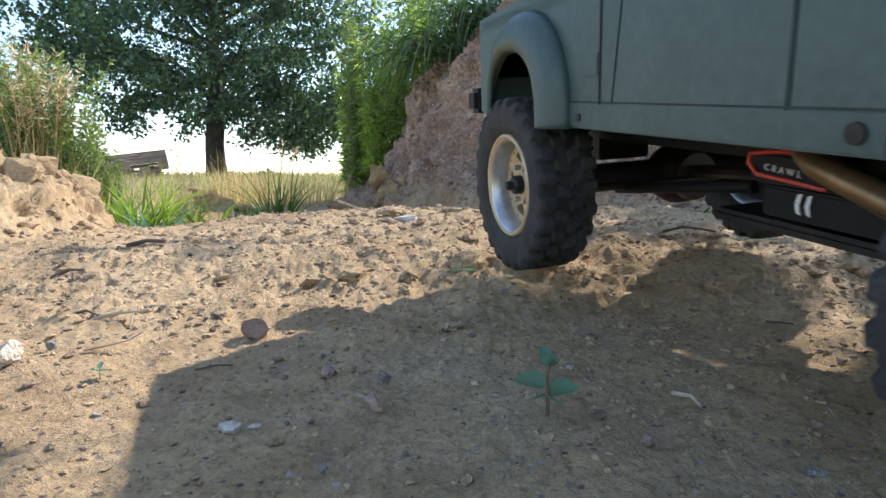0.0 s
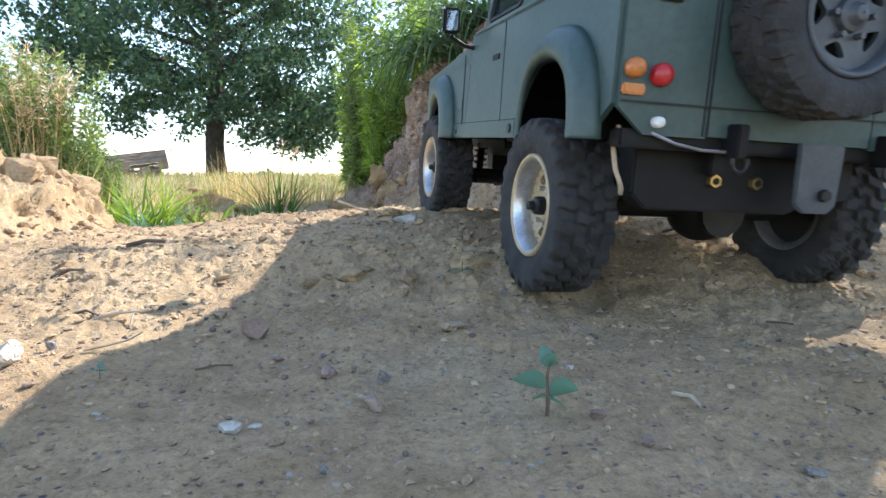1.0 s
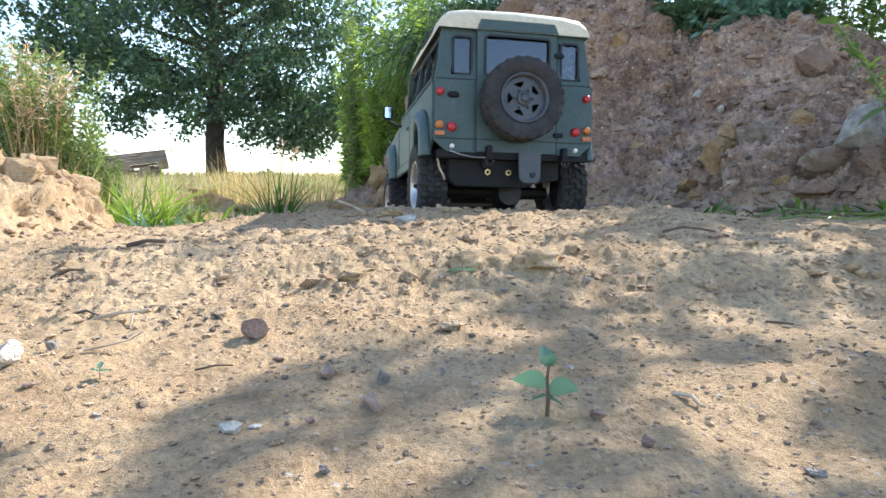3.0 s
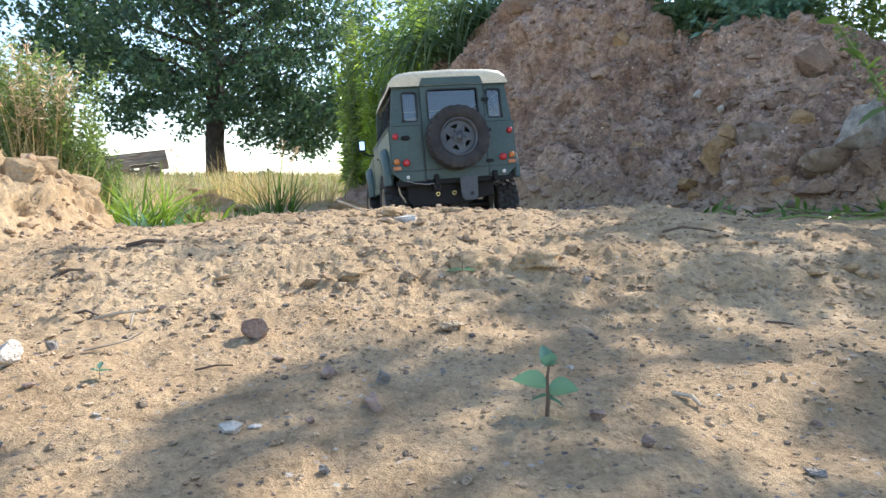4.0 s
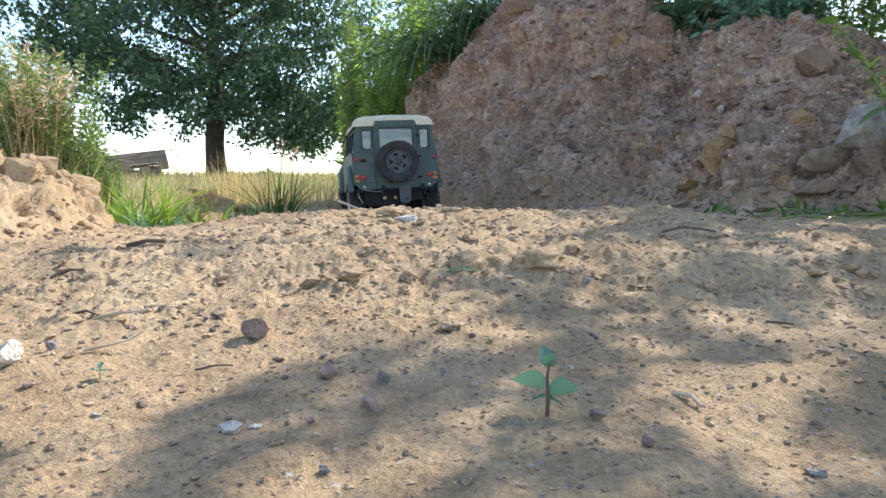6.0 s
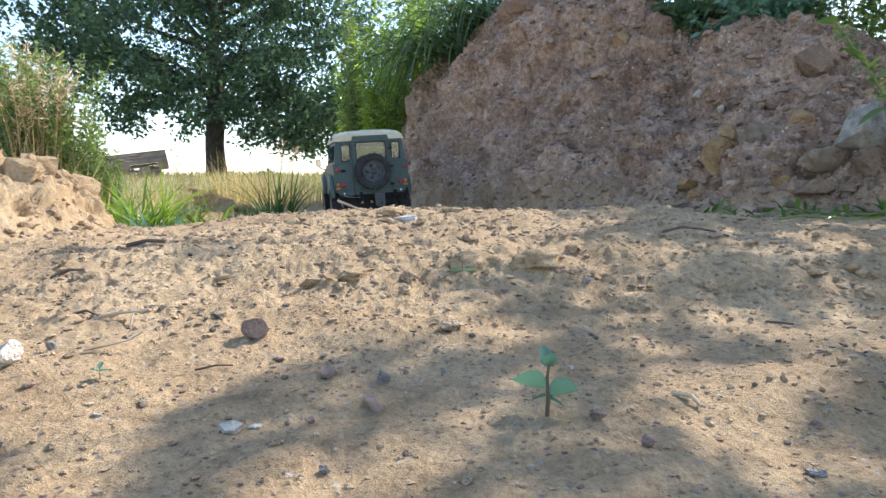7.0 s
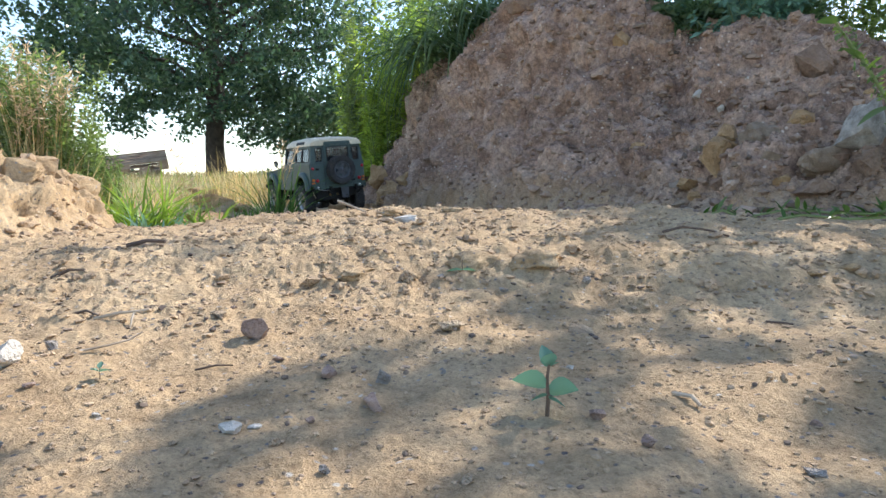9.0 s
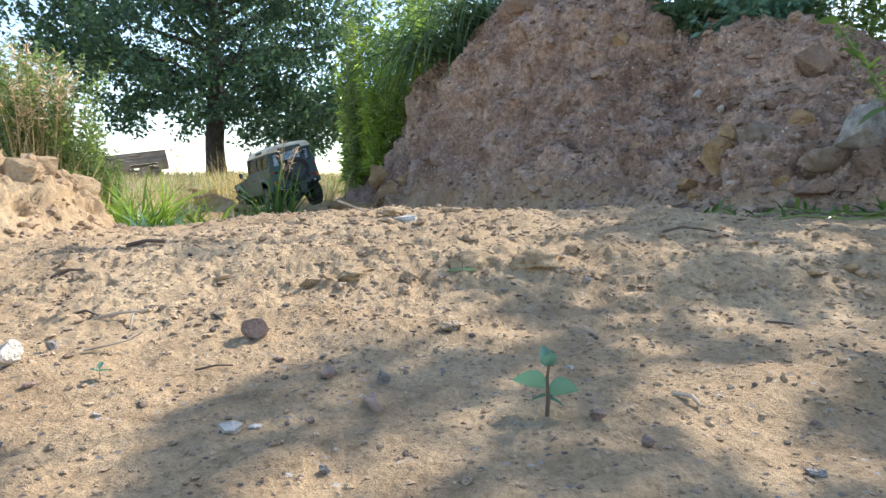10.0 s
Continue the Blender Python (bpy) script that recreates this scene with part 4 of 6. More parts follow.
    part("exhaust_pipe", tube([(-0.048, 0.119, 0.080), (-0.054, 0.111, 0.0775), (-0.060, 0.101, 0.0750), (-0.062, 0.088, 0.0715), (-0.062, 0.072, 0.0665), (-0.060, 0.056, 0.060)], 0.0046, 14), M_PIPE, car, "brown metallic exhaust pipe", smooth=True)
    # wheels
    hubs = []
    for side, cy in ((-1, R0), (1, R0), (-1, F0), (1, F0)):
        m = Matrix.Translation((side * TRACK_X, cy, TYRE_R))
        if side > 0:
            m = m @ Matrix.Rotation(math.pi, 4, "Z")
        hubs.append((wheel("wheel", TYRE_R, 0.034, 0.0275, M_GOLD, M_SILVER, car, m), side, cy))
        tagged(hubs[-1][0], "beige five-hole wheel with a knobbly tyre")
    return car, hubs


car, hubs = build_car()

CAR_PATH = [
    (0.0, 0.2130, 0.1425, -0.0060, 7.8, -4.8, 16.9),
    (0.4, 0.1825, 0.2290, -0.0008, 7.5, -2.4, 14.7),
    (0.6, 0.1665, 0.2830, 0.0002, 6.8, -0.8, 14.8),
    (1.0, 0.1415, 0.3850, 0.0092, 4.2, 2.6, 13.5),
    (1.3, 0.1257, 0.4345, 0.0197, -1.1, 7.0, 12.5),
    (1.5, 0.1174, 0.4694, 0.0196, -1.6, 4.6, 11.6),
    (1.7, 0.1102, 0.4953, 0.0225, -1.2, 5.8, 11.2),
    (2.0, 0.0996, 0.5508, 0.0247, -4.3, 2.4, 9.3),
    (2.5, 0.0830, 0.6540, 0.0272, -5.7, 4.8, 10.7),
    (2.7, 0.0738, 0.7071, 0.0200, -5.9, 3.0, 12.1),
    (3.8, 0.0297, 0.9255, -0.0061, -1.7, -2.2, 9.9),
    (4.0, 0.0128, 0.9793, -0.0110, -4.4, -4.2, 11.5),
    (4.5, -0.0109, 1.0931, -0.0167, -1.6, -5.6, 13.2),
    (5.0, -0.0314, 1.1994, -0.0127, 0.0, -3.9, 8.5),
    (5.5, -0.0681, 1.3026, -0.0245, 1.9, -4.2, 14.0),
    (5.7, -0.0859, 1.3680, -0.0203, -0.7, -2.4, 13.4),
    (6.8, -0.1745, 1.6134, -0.0321, 0.1, -5.0, 13.4),
    (7.2, -0.1969, 1.6948, -0.0367, 3.1, -3.4, 15.7),
    (7.6, -0.2175, 1.7602, -0.0362, 5.4, -3.1, 17.3),
    (8.0, -0.2536, 1.8321, -0.0372, 6.9, 0.7, 22.6),
    (8.5, -0.3072, 1.9359, -0.0341, 5.4, 0.7, 26.6),
    (9.0, -0.3600, 2.0550, -0.0215, 0.5, -4.9, 34.0),
    (9.5, -0.4479, 2.1865, -0.0175, -3.9, -6.5, 42.7),
    (10.0, -0.5480, 2.3816, -0.0180, -5.5, -14.0, 37.7),
]


def car_pose(t):
    """The car between its rows, by a smooth curve."""
    rows = CAR_PATH
    k = 0
    while k < len(rows) - 2 and rows[k + 1][0] < t:
        k += 1
    a, b = np.array(rows[k]), np.array(rows[k + 1])
    p, n = np.array(rows[max(k - 1, 0)]), np.array(rows[min(k + 2, len(rows) - 1)])
    h = b[0] - a[0]
    u = (t - a[0]) / h
    ma = (b - p) / (b[0] - p[0]) * h
    mb = (n - a) / (n[0] - a[0]) * h
    v = (2 * u ** 3 - 3 * u ** 2 + 1) * a + (u ** 3 - 2 * u ** 2 + u) * ma + (-2 * u ** 3 + 3 * u ** 2) * b + (u ** 3 - u ** 2) * mb
    return v[1:]


def motions():
    steps = [k * 0.1 for k in range(101)]
    poses = [car_pose(t) for t in steps]
    walk(car, [(t, pose(*p)) for t, p in zip(steps, poses)])
    # the way that the car has rolled at each step
    gone = [0.0]
    for a, b in zip(poses[:-1], poses[1:]):
        d = np.array(b[:3]) - np.array(a[:3])
        gone.append(gone[-1] + float(np.hypot(d[0], d[1])))
    for hub, side, cy in hubs:
        rows = []
        for t, p, g in zip(steps, poses, gone):
            m = pose(*p)
            foot = m @ Vector((side * TRACK_X, cy, 0))
            # the suspension lets the wheel down to the ground, or pushes it up
            gap = zat(foot.x, foot.y) - foot.z - (0.0014 if cy == 0 else 0.0042)
            lift = max(-0.005, min(0.0015 if t < 2.7 else 0.004, gap + 0.001))
            turn = Matrix.Rotation(-g / TYRE_R, 4, "X")
            at = Matrix.Translation((side * TRACK_X, cy, (0.0504 if cy == 0 else 0.0532) + lift)) @ turn
            if side > 0:
                at = at @ Matrix.Rotation(math.pi, 4, "Z")
            rows.append((t, at))
        walk(hub, rows)


# ---- plants ----
rng = np.random.default_rng(7)


def unit(v):
    return v / np.maximum(np.linalg.norm(v, axis=-1, keepdims=True), 1e-9)


def leaf_arrays(base, way, length, width, fold=0.25, droop=0.0):
    """Leaves as folded six-point blades: arrays of vertices and faces."""
    n = len(base)
    way = unit(way)
    side = unit(np.cross(way, unit(rng.normal(size=(n, 3)))))
    up = np.cross(side, way)
    L, W = np.reshape(length, (-1, 1)), np.reshape(width, (-1, 1))
    mid = base + way * L * 0.45 + up * L * fold * 0.15
    tip = base + way * L - np.array([0, 0, 1.0]) * L * droop
    a = mid + side * W * 0.5 - up * W * fold * 0.5
    b = mid - side * W * 0.5 - up * W * fold * 0.5
    V = np.stack([base, a, tip, b, mid], 1).reshape(-1, 3)
    k = np.arange(n)[:, None] * 5
    F = np.concatenate([k + [0, 1, 4], k + [1, 2, 4], k + [2, 3, 4], k + [3, 0, 4]])
    return V, F


def blade_arrays(base, height, lean, width, bend=0.6, seg=5):
    """Grass blades: tapered strips that rise and bend over. lean: horizontal way of the bend, any length."""
    n = len(base)
    H, W = np.reshape(height, (-1, 1)), np.reshape(width, (-1, 1))
    lean = np.concatenate([lean, np.zeros((n, 1))], 1)
    turn = rng.uniform(0, 2 * np.pi, n)
    side = np.stack([np.cos(turn), np.sin(turn), np.zeros(n)], 1)
    rows = []
    for k in range(seg + 1):
        u = k / seg
        c = base + np.array([0, 0, 1.0]) * H * (u - bend * 0.45 * u * u * np.minimum(np.linalg.norm(lean, axis=1, keepdims=True), 1.6)) + lean * H * (0.25 * u + bend * u * u)
        w = W * (1 - u ** 1.6) * 0.5 + 0.00015
        rows.append(np.stack([c - side * w, c + side * w], 1))
    V = np.stack(rows, 1).reshape(-1, 3)
    k = np.arange(n)[:, None] * (2 * (seg + 1))
    F = np.concatenate([np.concatenate([k + [2 * i, 2 * i + 1, 2 * i + 3, 2 * i + 2]]) for i in range(seg)])
    return V, F


def stalk_arrays(paths, radius, sides=4):
    """Thin stems along paths of equal length (n, k, 3)."""
    n, k, _ = paths.shape
    ang = np.arange(sides) * 2 * np.pi / sides
    taper = np.linspace(1, 0.35, k)[None, :, None, None]
    off = np.stack([np.cos(ang), np.sin(ang), 0 * ang], 1)[None, None] * np.reshape(radius, (-1, 1, 1, 1)) * taper
    V = (paths[:, :, None, :] + off).reshape(-1, 3)
    F = []
    for i in range(k - 1):
        for j in range(sides):
            q = np.arange(n) * k * sides
            F.append(np.stack([q + i * sides + j, q + i * sides + (j + 1) % sides, q + (i + 1) * sides + (j + 1) % sides, q + (i + 1) * sides + j], 1))
    return V, np.concatenate(F)


def joined(name, sets, mat, parent=None, label="", smooth=False):
    """One mesh from several (vertices, faces) sets."""
    V, F, o = [], [], 0
    for v, f in sets:
        V.append(v)
        F.extend((f + o).tolist())
        o += len(v)
    return part(name, as_mesh(name, np.concatenate(V), F, mat, smooth), None, parent, label)


def zs(xy):
    return land_rough(xy[:, 0], xy[:, 1])[2]


def scatter_disc(n, cx, cy, rx, ry):
    a, r = rng.uniform(0, 2 * np.pi, n), np.sqrt(rng.uniform(0, 1, n))
    return np.stack([cx + rx * r * np.cos(a), cy + ry * r * np.sin(a)], 1)


def tuft(name, cx, cy, rx, ry, n, h0, h1, width, mat, label, spread=1.0, bend=0.6, aim=(0, 0), category="grass"):
    xy = scatter_disc(n, cx, cy, rx, ry)
    base = np.concatenate([xy, zs(xy)[:, None] - 0.004], 1)
    out = (xy - [cx, cy]) / max(rx, ry)
    lean = out * 0.5 * spread + rng.normal(size=(n, 2)) * 0.32 * spread + np.array(aim)
    V, F = blade_arrays(base, rng.uniform(h0, h1, n), lean, rng.uniform(0.6, 1.2, n) * width, bend)
    return tagged(joined(name, [(V, F)], mat), label, category, kind="stuff")


def limb(a, b, r0, r1, sag, rnd, k=7):
    pts = []
    for i in range(k):
        u = i / (k - 1)
        p = a.lerp(b, u) + Vector((rnd.uniform(-1, 1), rnd.uniform(-1, 1), rnd.uniform(-0.6, 0.6))) * (0.06 * (b - a).length * (1 if 0 < i < k - 1 else 0))
        p.z += sag * math.sin(math.pi * u)
        pts.append(p)
    return pts, [r0 + (r1 - r0) * i / (k - 1) for i in range(k)]


def meadow_tree():
    """The broad tree at the field's edge."""
    rnd = random.Random(4)
    x0, y0 = -4.27, 12.0
    z0 = zat(x0, y0)
    t = empty("tree", Matrix.Translation((x0, y0, z0)))
    tagged(t, "large broad-crowned tree with dark green leaves beyond the field", "tree")
    bm = tube([(0, 0, -0.2), (0.01, 0, 0.05), (0.0, 0, 0.25), (-0.01, 0, 0.6), (0.03, 0, 1.1), (0.05, 0.02, 1.6), (0.0, 0.05, 2.4), (0.05, 0.05, 3.4), (0.0, 0, 4.8)], [0.23, 0.20, 0.18, 0.17, 0.165, 0.15, 0.12, 0.08, 0.03], 12)
    part("trunk", bm, M_BARK, t, smooth=True)
    ends = []
    for i in range(34):
        a = rnd.uniform(0, 2 * math.pi)
        h = rnd.uniform(1.15, 3.6)
        reach = rnd.uniform(1.6, 3.2) * (1.0 if h < 2.8 else 0.8)
        s = Vector((0.02, 0.02, h))
        e = Vector((math.cos(a) * reach, math.sin(a) * reach, h + rnd.uniform(0.2, 1.9) - (0.5 if h < 1.7 else 0)))
        p, r = limb(s, e, 0.05, 0.012, 0.15, rnd)
        part("limb", tube(p, r, 6), M_BARK, t)
        ends.append((s, e))
    C = []
    for k in range(1160):
        u, a = rnd.uniform(-1, 1), rnd.uniform(0, 2 * math.pi)
        r = rnd.uniform(0.42, 1.0) ** 0.6
        q = math.sqrt(max(0, 1 - u * u))
        c = Vector((3.75 * r * q * math.cos(a), 3.5 * r * q * math.sin(a), 3.6 + 3.2 * r * u))
        bulge = 1 + 0.14 * math.sin(3 * a + 1.3) + 0.10 * math.sin(7 * a + c.z)
        c.x *= bulge
        c.y *= bulge
        if c.z < 0.72 + 0.26 * math.sin(2.6 * c.x + 2.4) - (0.30 if c.x > 0.9 else 0) + (0.55 if c.x < -1.5 else 0):
            continue
        C.append(c)
    for n, x0_, x1_, z0_, z1_ in ((150, 0.9, 2.7, 0.42, 1.7), (40, -2.9, -1.3, 1.5, 2.4)):
        for k in range(n):
            c = Vector((rnd.uniform(x0_, x1_), rnd.uniform(-1.3, 1.3), z0_ + (z1_ - z0_) * rnd.random() ** 0.8))
            if c.z > z0_ + 0.25 + 0.3 * math.sin(3.1 * c.x):
                C.append(c)
    for s, e in ends:
        for u in (0.55, 0.75, 0.9, 1.0):
            C.append(s.lerp(e, u))
    C = np.array([tuple(c) for c in C])
    per = 44
    base = np.repeat(C, per, 0) + rng.normal(size=(len(C) * per, 3)) * np.array([0.12, 0.12, 0.09])
    n = len(base)
    way = rng.normal(size=(n, 3)) * [1, 1, 0.6] + [0, 0, -0.45]
    V, F = leaf_arrays(base, way, rng.uniform(0.07, 0.13, n), rng.uniform(0.042, 0.078, n), 0.3, 0.1)
    ob = joined("crown", [(V, F)], M_TREE, t, "dense dark green leaves")
    ob["kind"] = "stuff"


def shade_tree():
    """Unseen tree beside the bank; leaves lie on sun rays to dapple the track."""
    rnd = random.Random(11)
    x0, y0 = 4.4, 3.6
    z0 = zat(x0, y0)
    t = empty("tree", Matrix.Translation((x0, y0, z0)))
    tagged(t, "unseen leafy tree behind the bank, set to throw dappled shade on the track", "tree")
    part("trunk", tube([(0, 0, -0.1), (0, 0, 0.5), (-0.1, 0, 1.5), (-0.2, 0.05, 2.6), (-0.3, 0.1, 4.2)], [0.2, 0.15, 0.13, 0.11, 0.04], 10), M_BARK, t, smooth=True)
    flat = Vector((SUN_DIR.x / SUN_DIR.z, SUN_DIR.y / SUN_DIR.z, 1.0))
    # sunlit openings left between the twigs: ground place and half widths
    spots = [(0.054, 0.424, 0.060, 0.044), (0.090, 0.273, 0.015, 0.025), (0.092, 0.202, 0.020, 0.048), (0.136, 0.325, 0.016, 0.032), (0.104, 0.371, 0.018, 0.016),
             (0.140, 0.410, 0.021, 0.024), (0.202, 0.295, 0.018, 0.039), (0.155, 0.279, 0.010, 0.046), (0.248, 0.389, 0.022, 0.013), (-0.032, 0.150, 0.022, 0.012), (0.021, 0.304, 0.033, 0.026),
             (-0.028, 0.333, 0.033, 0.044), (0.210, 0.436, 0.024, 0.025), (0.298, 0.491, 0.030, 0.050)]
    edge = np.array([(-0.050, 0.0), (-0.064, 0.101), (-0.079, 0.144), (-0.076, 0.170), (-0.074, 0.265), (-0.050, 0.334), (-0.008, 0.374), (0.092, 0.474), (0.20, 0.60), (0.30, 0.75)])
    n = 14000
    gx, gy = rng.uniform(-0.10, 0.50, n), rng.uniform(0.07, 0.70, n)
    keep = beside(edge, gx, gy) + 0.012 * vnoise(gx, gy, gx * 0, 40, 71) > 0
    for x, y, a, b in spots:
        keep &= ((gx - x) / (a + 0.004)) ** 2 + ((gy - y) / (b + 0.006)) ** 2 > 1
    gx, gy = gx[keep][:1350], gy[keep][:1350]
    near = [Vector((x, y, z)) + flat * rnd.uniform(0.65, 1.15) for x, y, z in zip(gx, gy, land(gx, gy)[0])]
    for k in range(14):  # sparse leaves that streak the sunlit sand with shade
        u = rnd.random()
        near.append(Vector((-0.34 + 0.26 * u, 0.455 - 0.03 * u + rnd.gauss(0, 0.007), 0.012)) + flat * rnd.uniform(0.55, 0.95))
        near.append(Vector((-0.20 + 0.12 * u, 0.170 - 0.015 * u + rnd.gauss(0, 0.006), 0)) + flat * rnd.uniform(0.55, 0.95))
    pts = []
    while len(pts) < 520:
        g = Vector((rnd.uniform(-0.6, 1.5), rnd.uniform(-0.3, 1.6), 0))
        if (-0.45 < g.x < 0.52 and 0.0 < g.y < 0.72) or g.x < 0.05:
            continue
        if noise.noise(Vector((g.x * 7.0, g.y * 9.0, 3.3))) > -0.1:
            pts.append(g + flat * (rnd.uniform(0.9, 1.9) + 0.4 * max(g.y, 0)))
    # more leaves, added to shade the ground before the bank's foot
    for k in range(190):
        g = Vector((rnd.uniform(0.16, 0.80), rnd.uniform(0.52, 1.0), 0.03))
        pts.append(g + flat * rnd.uniform(1.0, 1.8))
    # dense leaves, added to shade the car's way beyond the hump
    for k in range(2300):
        g = Vector((rnd.uniform(-0.8, 0.6), rnd.uniform(0.95, 2.2), 0))
        if g.x < -0.36 - 0.2 * (g.y - 1.2):
            continue
        pts.append(g + flat * rnd.uniform(1.5, 2.7))
    for k in range(420):
        g = Vector((rnd.uniform(1.4, 4.4), rnd.uniform(-0.5, 3.0), 0))
        pts.append(g + flat * rnd.uniform(2.3, 3.6))
    P = np.array([tuple(p - Vector((x0, y0, z0))) for p in pts])
    for k in range(0, len(P), 20):
        e = Vector(P[k])
        s = Vector((-0.2, 0.05, rnd.uniform(1.5, 3.0)))
        p, r = limb(s, e, 0.016, 0.003, 0.1, rnd)
        part("limb", tube(p, r, 5), M_BARK, t)
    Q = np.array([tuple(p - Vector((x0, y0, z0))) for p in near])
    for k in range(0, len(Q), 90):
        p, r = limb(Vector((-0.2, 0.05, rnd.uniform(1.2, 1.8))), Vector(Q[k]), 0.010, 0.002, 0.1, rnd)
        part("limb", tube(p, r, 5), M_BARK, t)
    per = 5
    base = np.repeat(P, per, 0) + rng.normal(size=(len(P) * per, 3)) * 0.018
    n = len(base)
    sets = [leaf_arrays(base, rng.normal(size=(n, 3)), rng.uniform(0.03, 0.055, n), rng.uniform(0.020, 0.036, n))]
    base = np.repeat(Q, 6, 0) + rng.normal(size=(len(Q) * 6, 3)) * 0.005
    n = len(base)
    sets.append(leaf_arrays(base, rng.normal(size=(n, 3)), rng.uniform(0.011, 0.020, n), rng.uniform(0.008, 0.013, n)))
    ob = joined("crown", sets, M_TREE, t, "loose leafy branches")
    ob["kind"] = "stuff"


def feathery_bush(name, cx, cy, rx, ry, stems, h0, h1, mat, label, needle=0.03, width=0.0035, per=85, category="bush", lean=0.12, up=0.6):
    """Slender upright stems set with fine narrow leaves."""
    xy = scatter_disc(stems, cx, cy, rx, ry)
    z = zs(xy)
    k = 7
    H = h0 + (h1 - h0) * rng.uniform(0, 1, stems) ** 1.7
    tilt = rng.normal(size=(stems, 2)) * lean
    u = np.linspace(0, 1, k)
    paths = np.zeros((stems, k, 3))
    paths[:, :, :2] = xy[:, None, :] + tilt[:, None, :] * H[:, None, None] * (u ** 1.5)[None, :, None]
    paths[:, :, 2] = z[:, None] - 0.01 + H[:, None] * u[None]
    thing = empty(name, Matrix.Identity(4))
    tagged(thing, label, category)
    joined("stem", [stalk_arrays(paths, np.full(stems, 0.0016))], M_STEM, thing)["kind"] = "stuff"
    t = rng.uniform(0.12, 1.0, (stems, per))
    i = np.clip((t * (k - 1)).astype(int), 0, k - 2)
    f = (t * (k - 1) - i)[..., None]
    rows = np.arange(stems)[:, None]
    base = (paths[rows, i] * (1 - f) + paths[rows, i + 1] * f).reshape(-1, 3)
    n = len(base)
    way = rng.normal(size=(n, 3)) * [1, 1, 0.5] + [0, 0, up]
    size = (1.15 - 0.6 * t.reshape(-1)) * rng.uniform(0.6, 1.3, n)
    V, F = leaf_arrays(base, way, needle * size, width * rng.uniform(0.7, 1.3, n), 0.2, 0.15)
    joined("foliage", [(V, F)], mat, thing)["kind"] = "stuff"
    return thing


def plume_grass(cx, cy, rx, ry, stems, h0, h1):
    """Dry stalks with pale seed plumes."""
    xy = scatter_disc(stems, cx, cy, rx, ry)
    z = zs(xy)
    k = 6
    H = rng.uniform(h0, h1, stems)
    tilt = rng.normal(size=(stems, 2)) * 0.13
    u = np.linspace(0, 1, k)
    paths = np.zeros((stems, k, 3))
    paths[:, :, :2] = xy[:, None, :] + tilt[:, None, :] * H[:, None, None] * (u ** 2)[None, :, None]
    paths[:, :, 2] = z[:, None] - 0.01 + H[:, None] * u[None]
    thing = tagged(empty("plume_grass", Matrix.Identity(4)), "dry straw-coloured grass stalks with fluffy seed plumes", "dry grass")
    joined("stalk", [stalk_arrays(paths, np.full(stems, 0.0011))], M_DRY, thing)["kind"] = "stuff"
    per = 20
    t = rng.uniform(0.72, 1.02, (stems, per))
    tip, low = paths[:, -1], paths[:, -2]
    base = (low[:, None] + (tip - low)[:, None] * ((t - 0.8) / 0.2)[..., None]).reshape(-1, 3) + rng.normal(size=(stems * per, 3)) * 0.003
    n = len(base)
    V, F = leaf_arrays(base, rng.normal(size=(n, 3)) * [1, 1, 0.6] + [0, 0, 0.9], rng.uniform(0.010, 0.022, n), rng.uniform(0.0022, 0.004, n))
    joined("plume", [(V, F)], M_FLUFF, thing)["kind"] = "stuff"


def arching_reeds(n, bx, by, bz, spread, reach, drop, width, label):
    """Long blades that spring from the bank's edge and hang over it."""
    base = np.stack([rng.normal(bx, spread, n), rng.normal(by, spread, n), np.zeros(n)], 1)
    base[:, 2] = bz + rng.normal(0, 0.02, n)
    a = rng.normal(math.pi * 1.05, 0.75, n)
    L = rng.uniform(0.5, 1.1, n) * reach
    rows = []
    seg = 8
    W = rng.uniform(0.6, 1.2, n) * width
    out = np.stack([np.cos(a), np.sin(a), 0 * a], 1)
    side = np.stack([-np.sin(a), np.cos(a), rng.normal(0, 0.5, n)], 1)
    rise, fall = rng.uniform(0.25, 0.75, n), rng.uniform(0.5, 1.25, n) * drop
    for k in range(seg + 1):
        u = k / seg
        c = base + out * (L * (u - 0.25 * u ** 3))[:, None]
        c[:, 2] += L * (rise * u - fall * u ** 2.4)
        w = (W * (1 - u ** 2) * 0.5 + 0.0002)[:, None]
        rows.append(np.stack([c - side * w, c + side * w], 1))
    V = np.stack(rows, 1).reshape(-1, 3)
    k = np.arange(n)[:, None] * (2 * (seg + 1))
    F = np.concatenate([k + [2 * i, 2 * i + 1, 2 * i + 3, 2 * i + 2] for i in range(seg)])
    return tagged(joined("reed_clump", [(V, F)], M_BLADE), label, "grass", kind="stuff")


def leaf_mesh(L, W, cup=0.15, n=6):
    """One broad leaf with a midrib, lying along +y."""
    bm = bmesh.new()
    rows = []
    for i in range(n + 1):
        u = i / n
        w = W * 0.5 * math.sin(math.pi * min(1, u * 0.94 + 0.05)) ** 0.75 * (1.15 - 0.5 * u)
        rows.append([bm.verts.new((sx * w, L * u, L * cup * (-u * u * 0.8) + abs(sx) * w * 0.35)) for sx in (-1, -0.5, 0, 0.5, 1)])
    for a, b in zip(rows[:-1], rows[1:]):
        for k in range(4):
            bm.faces.new((a[k], a[k + 1], b[k + 1], b[k]))
    for f in bm.faces:
        f.smooth = True
    return bm


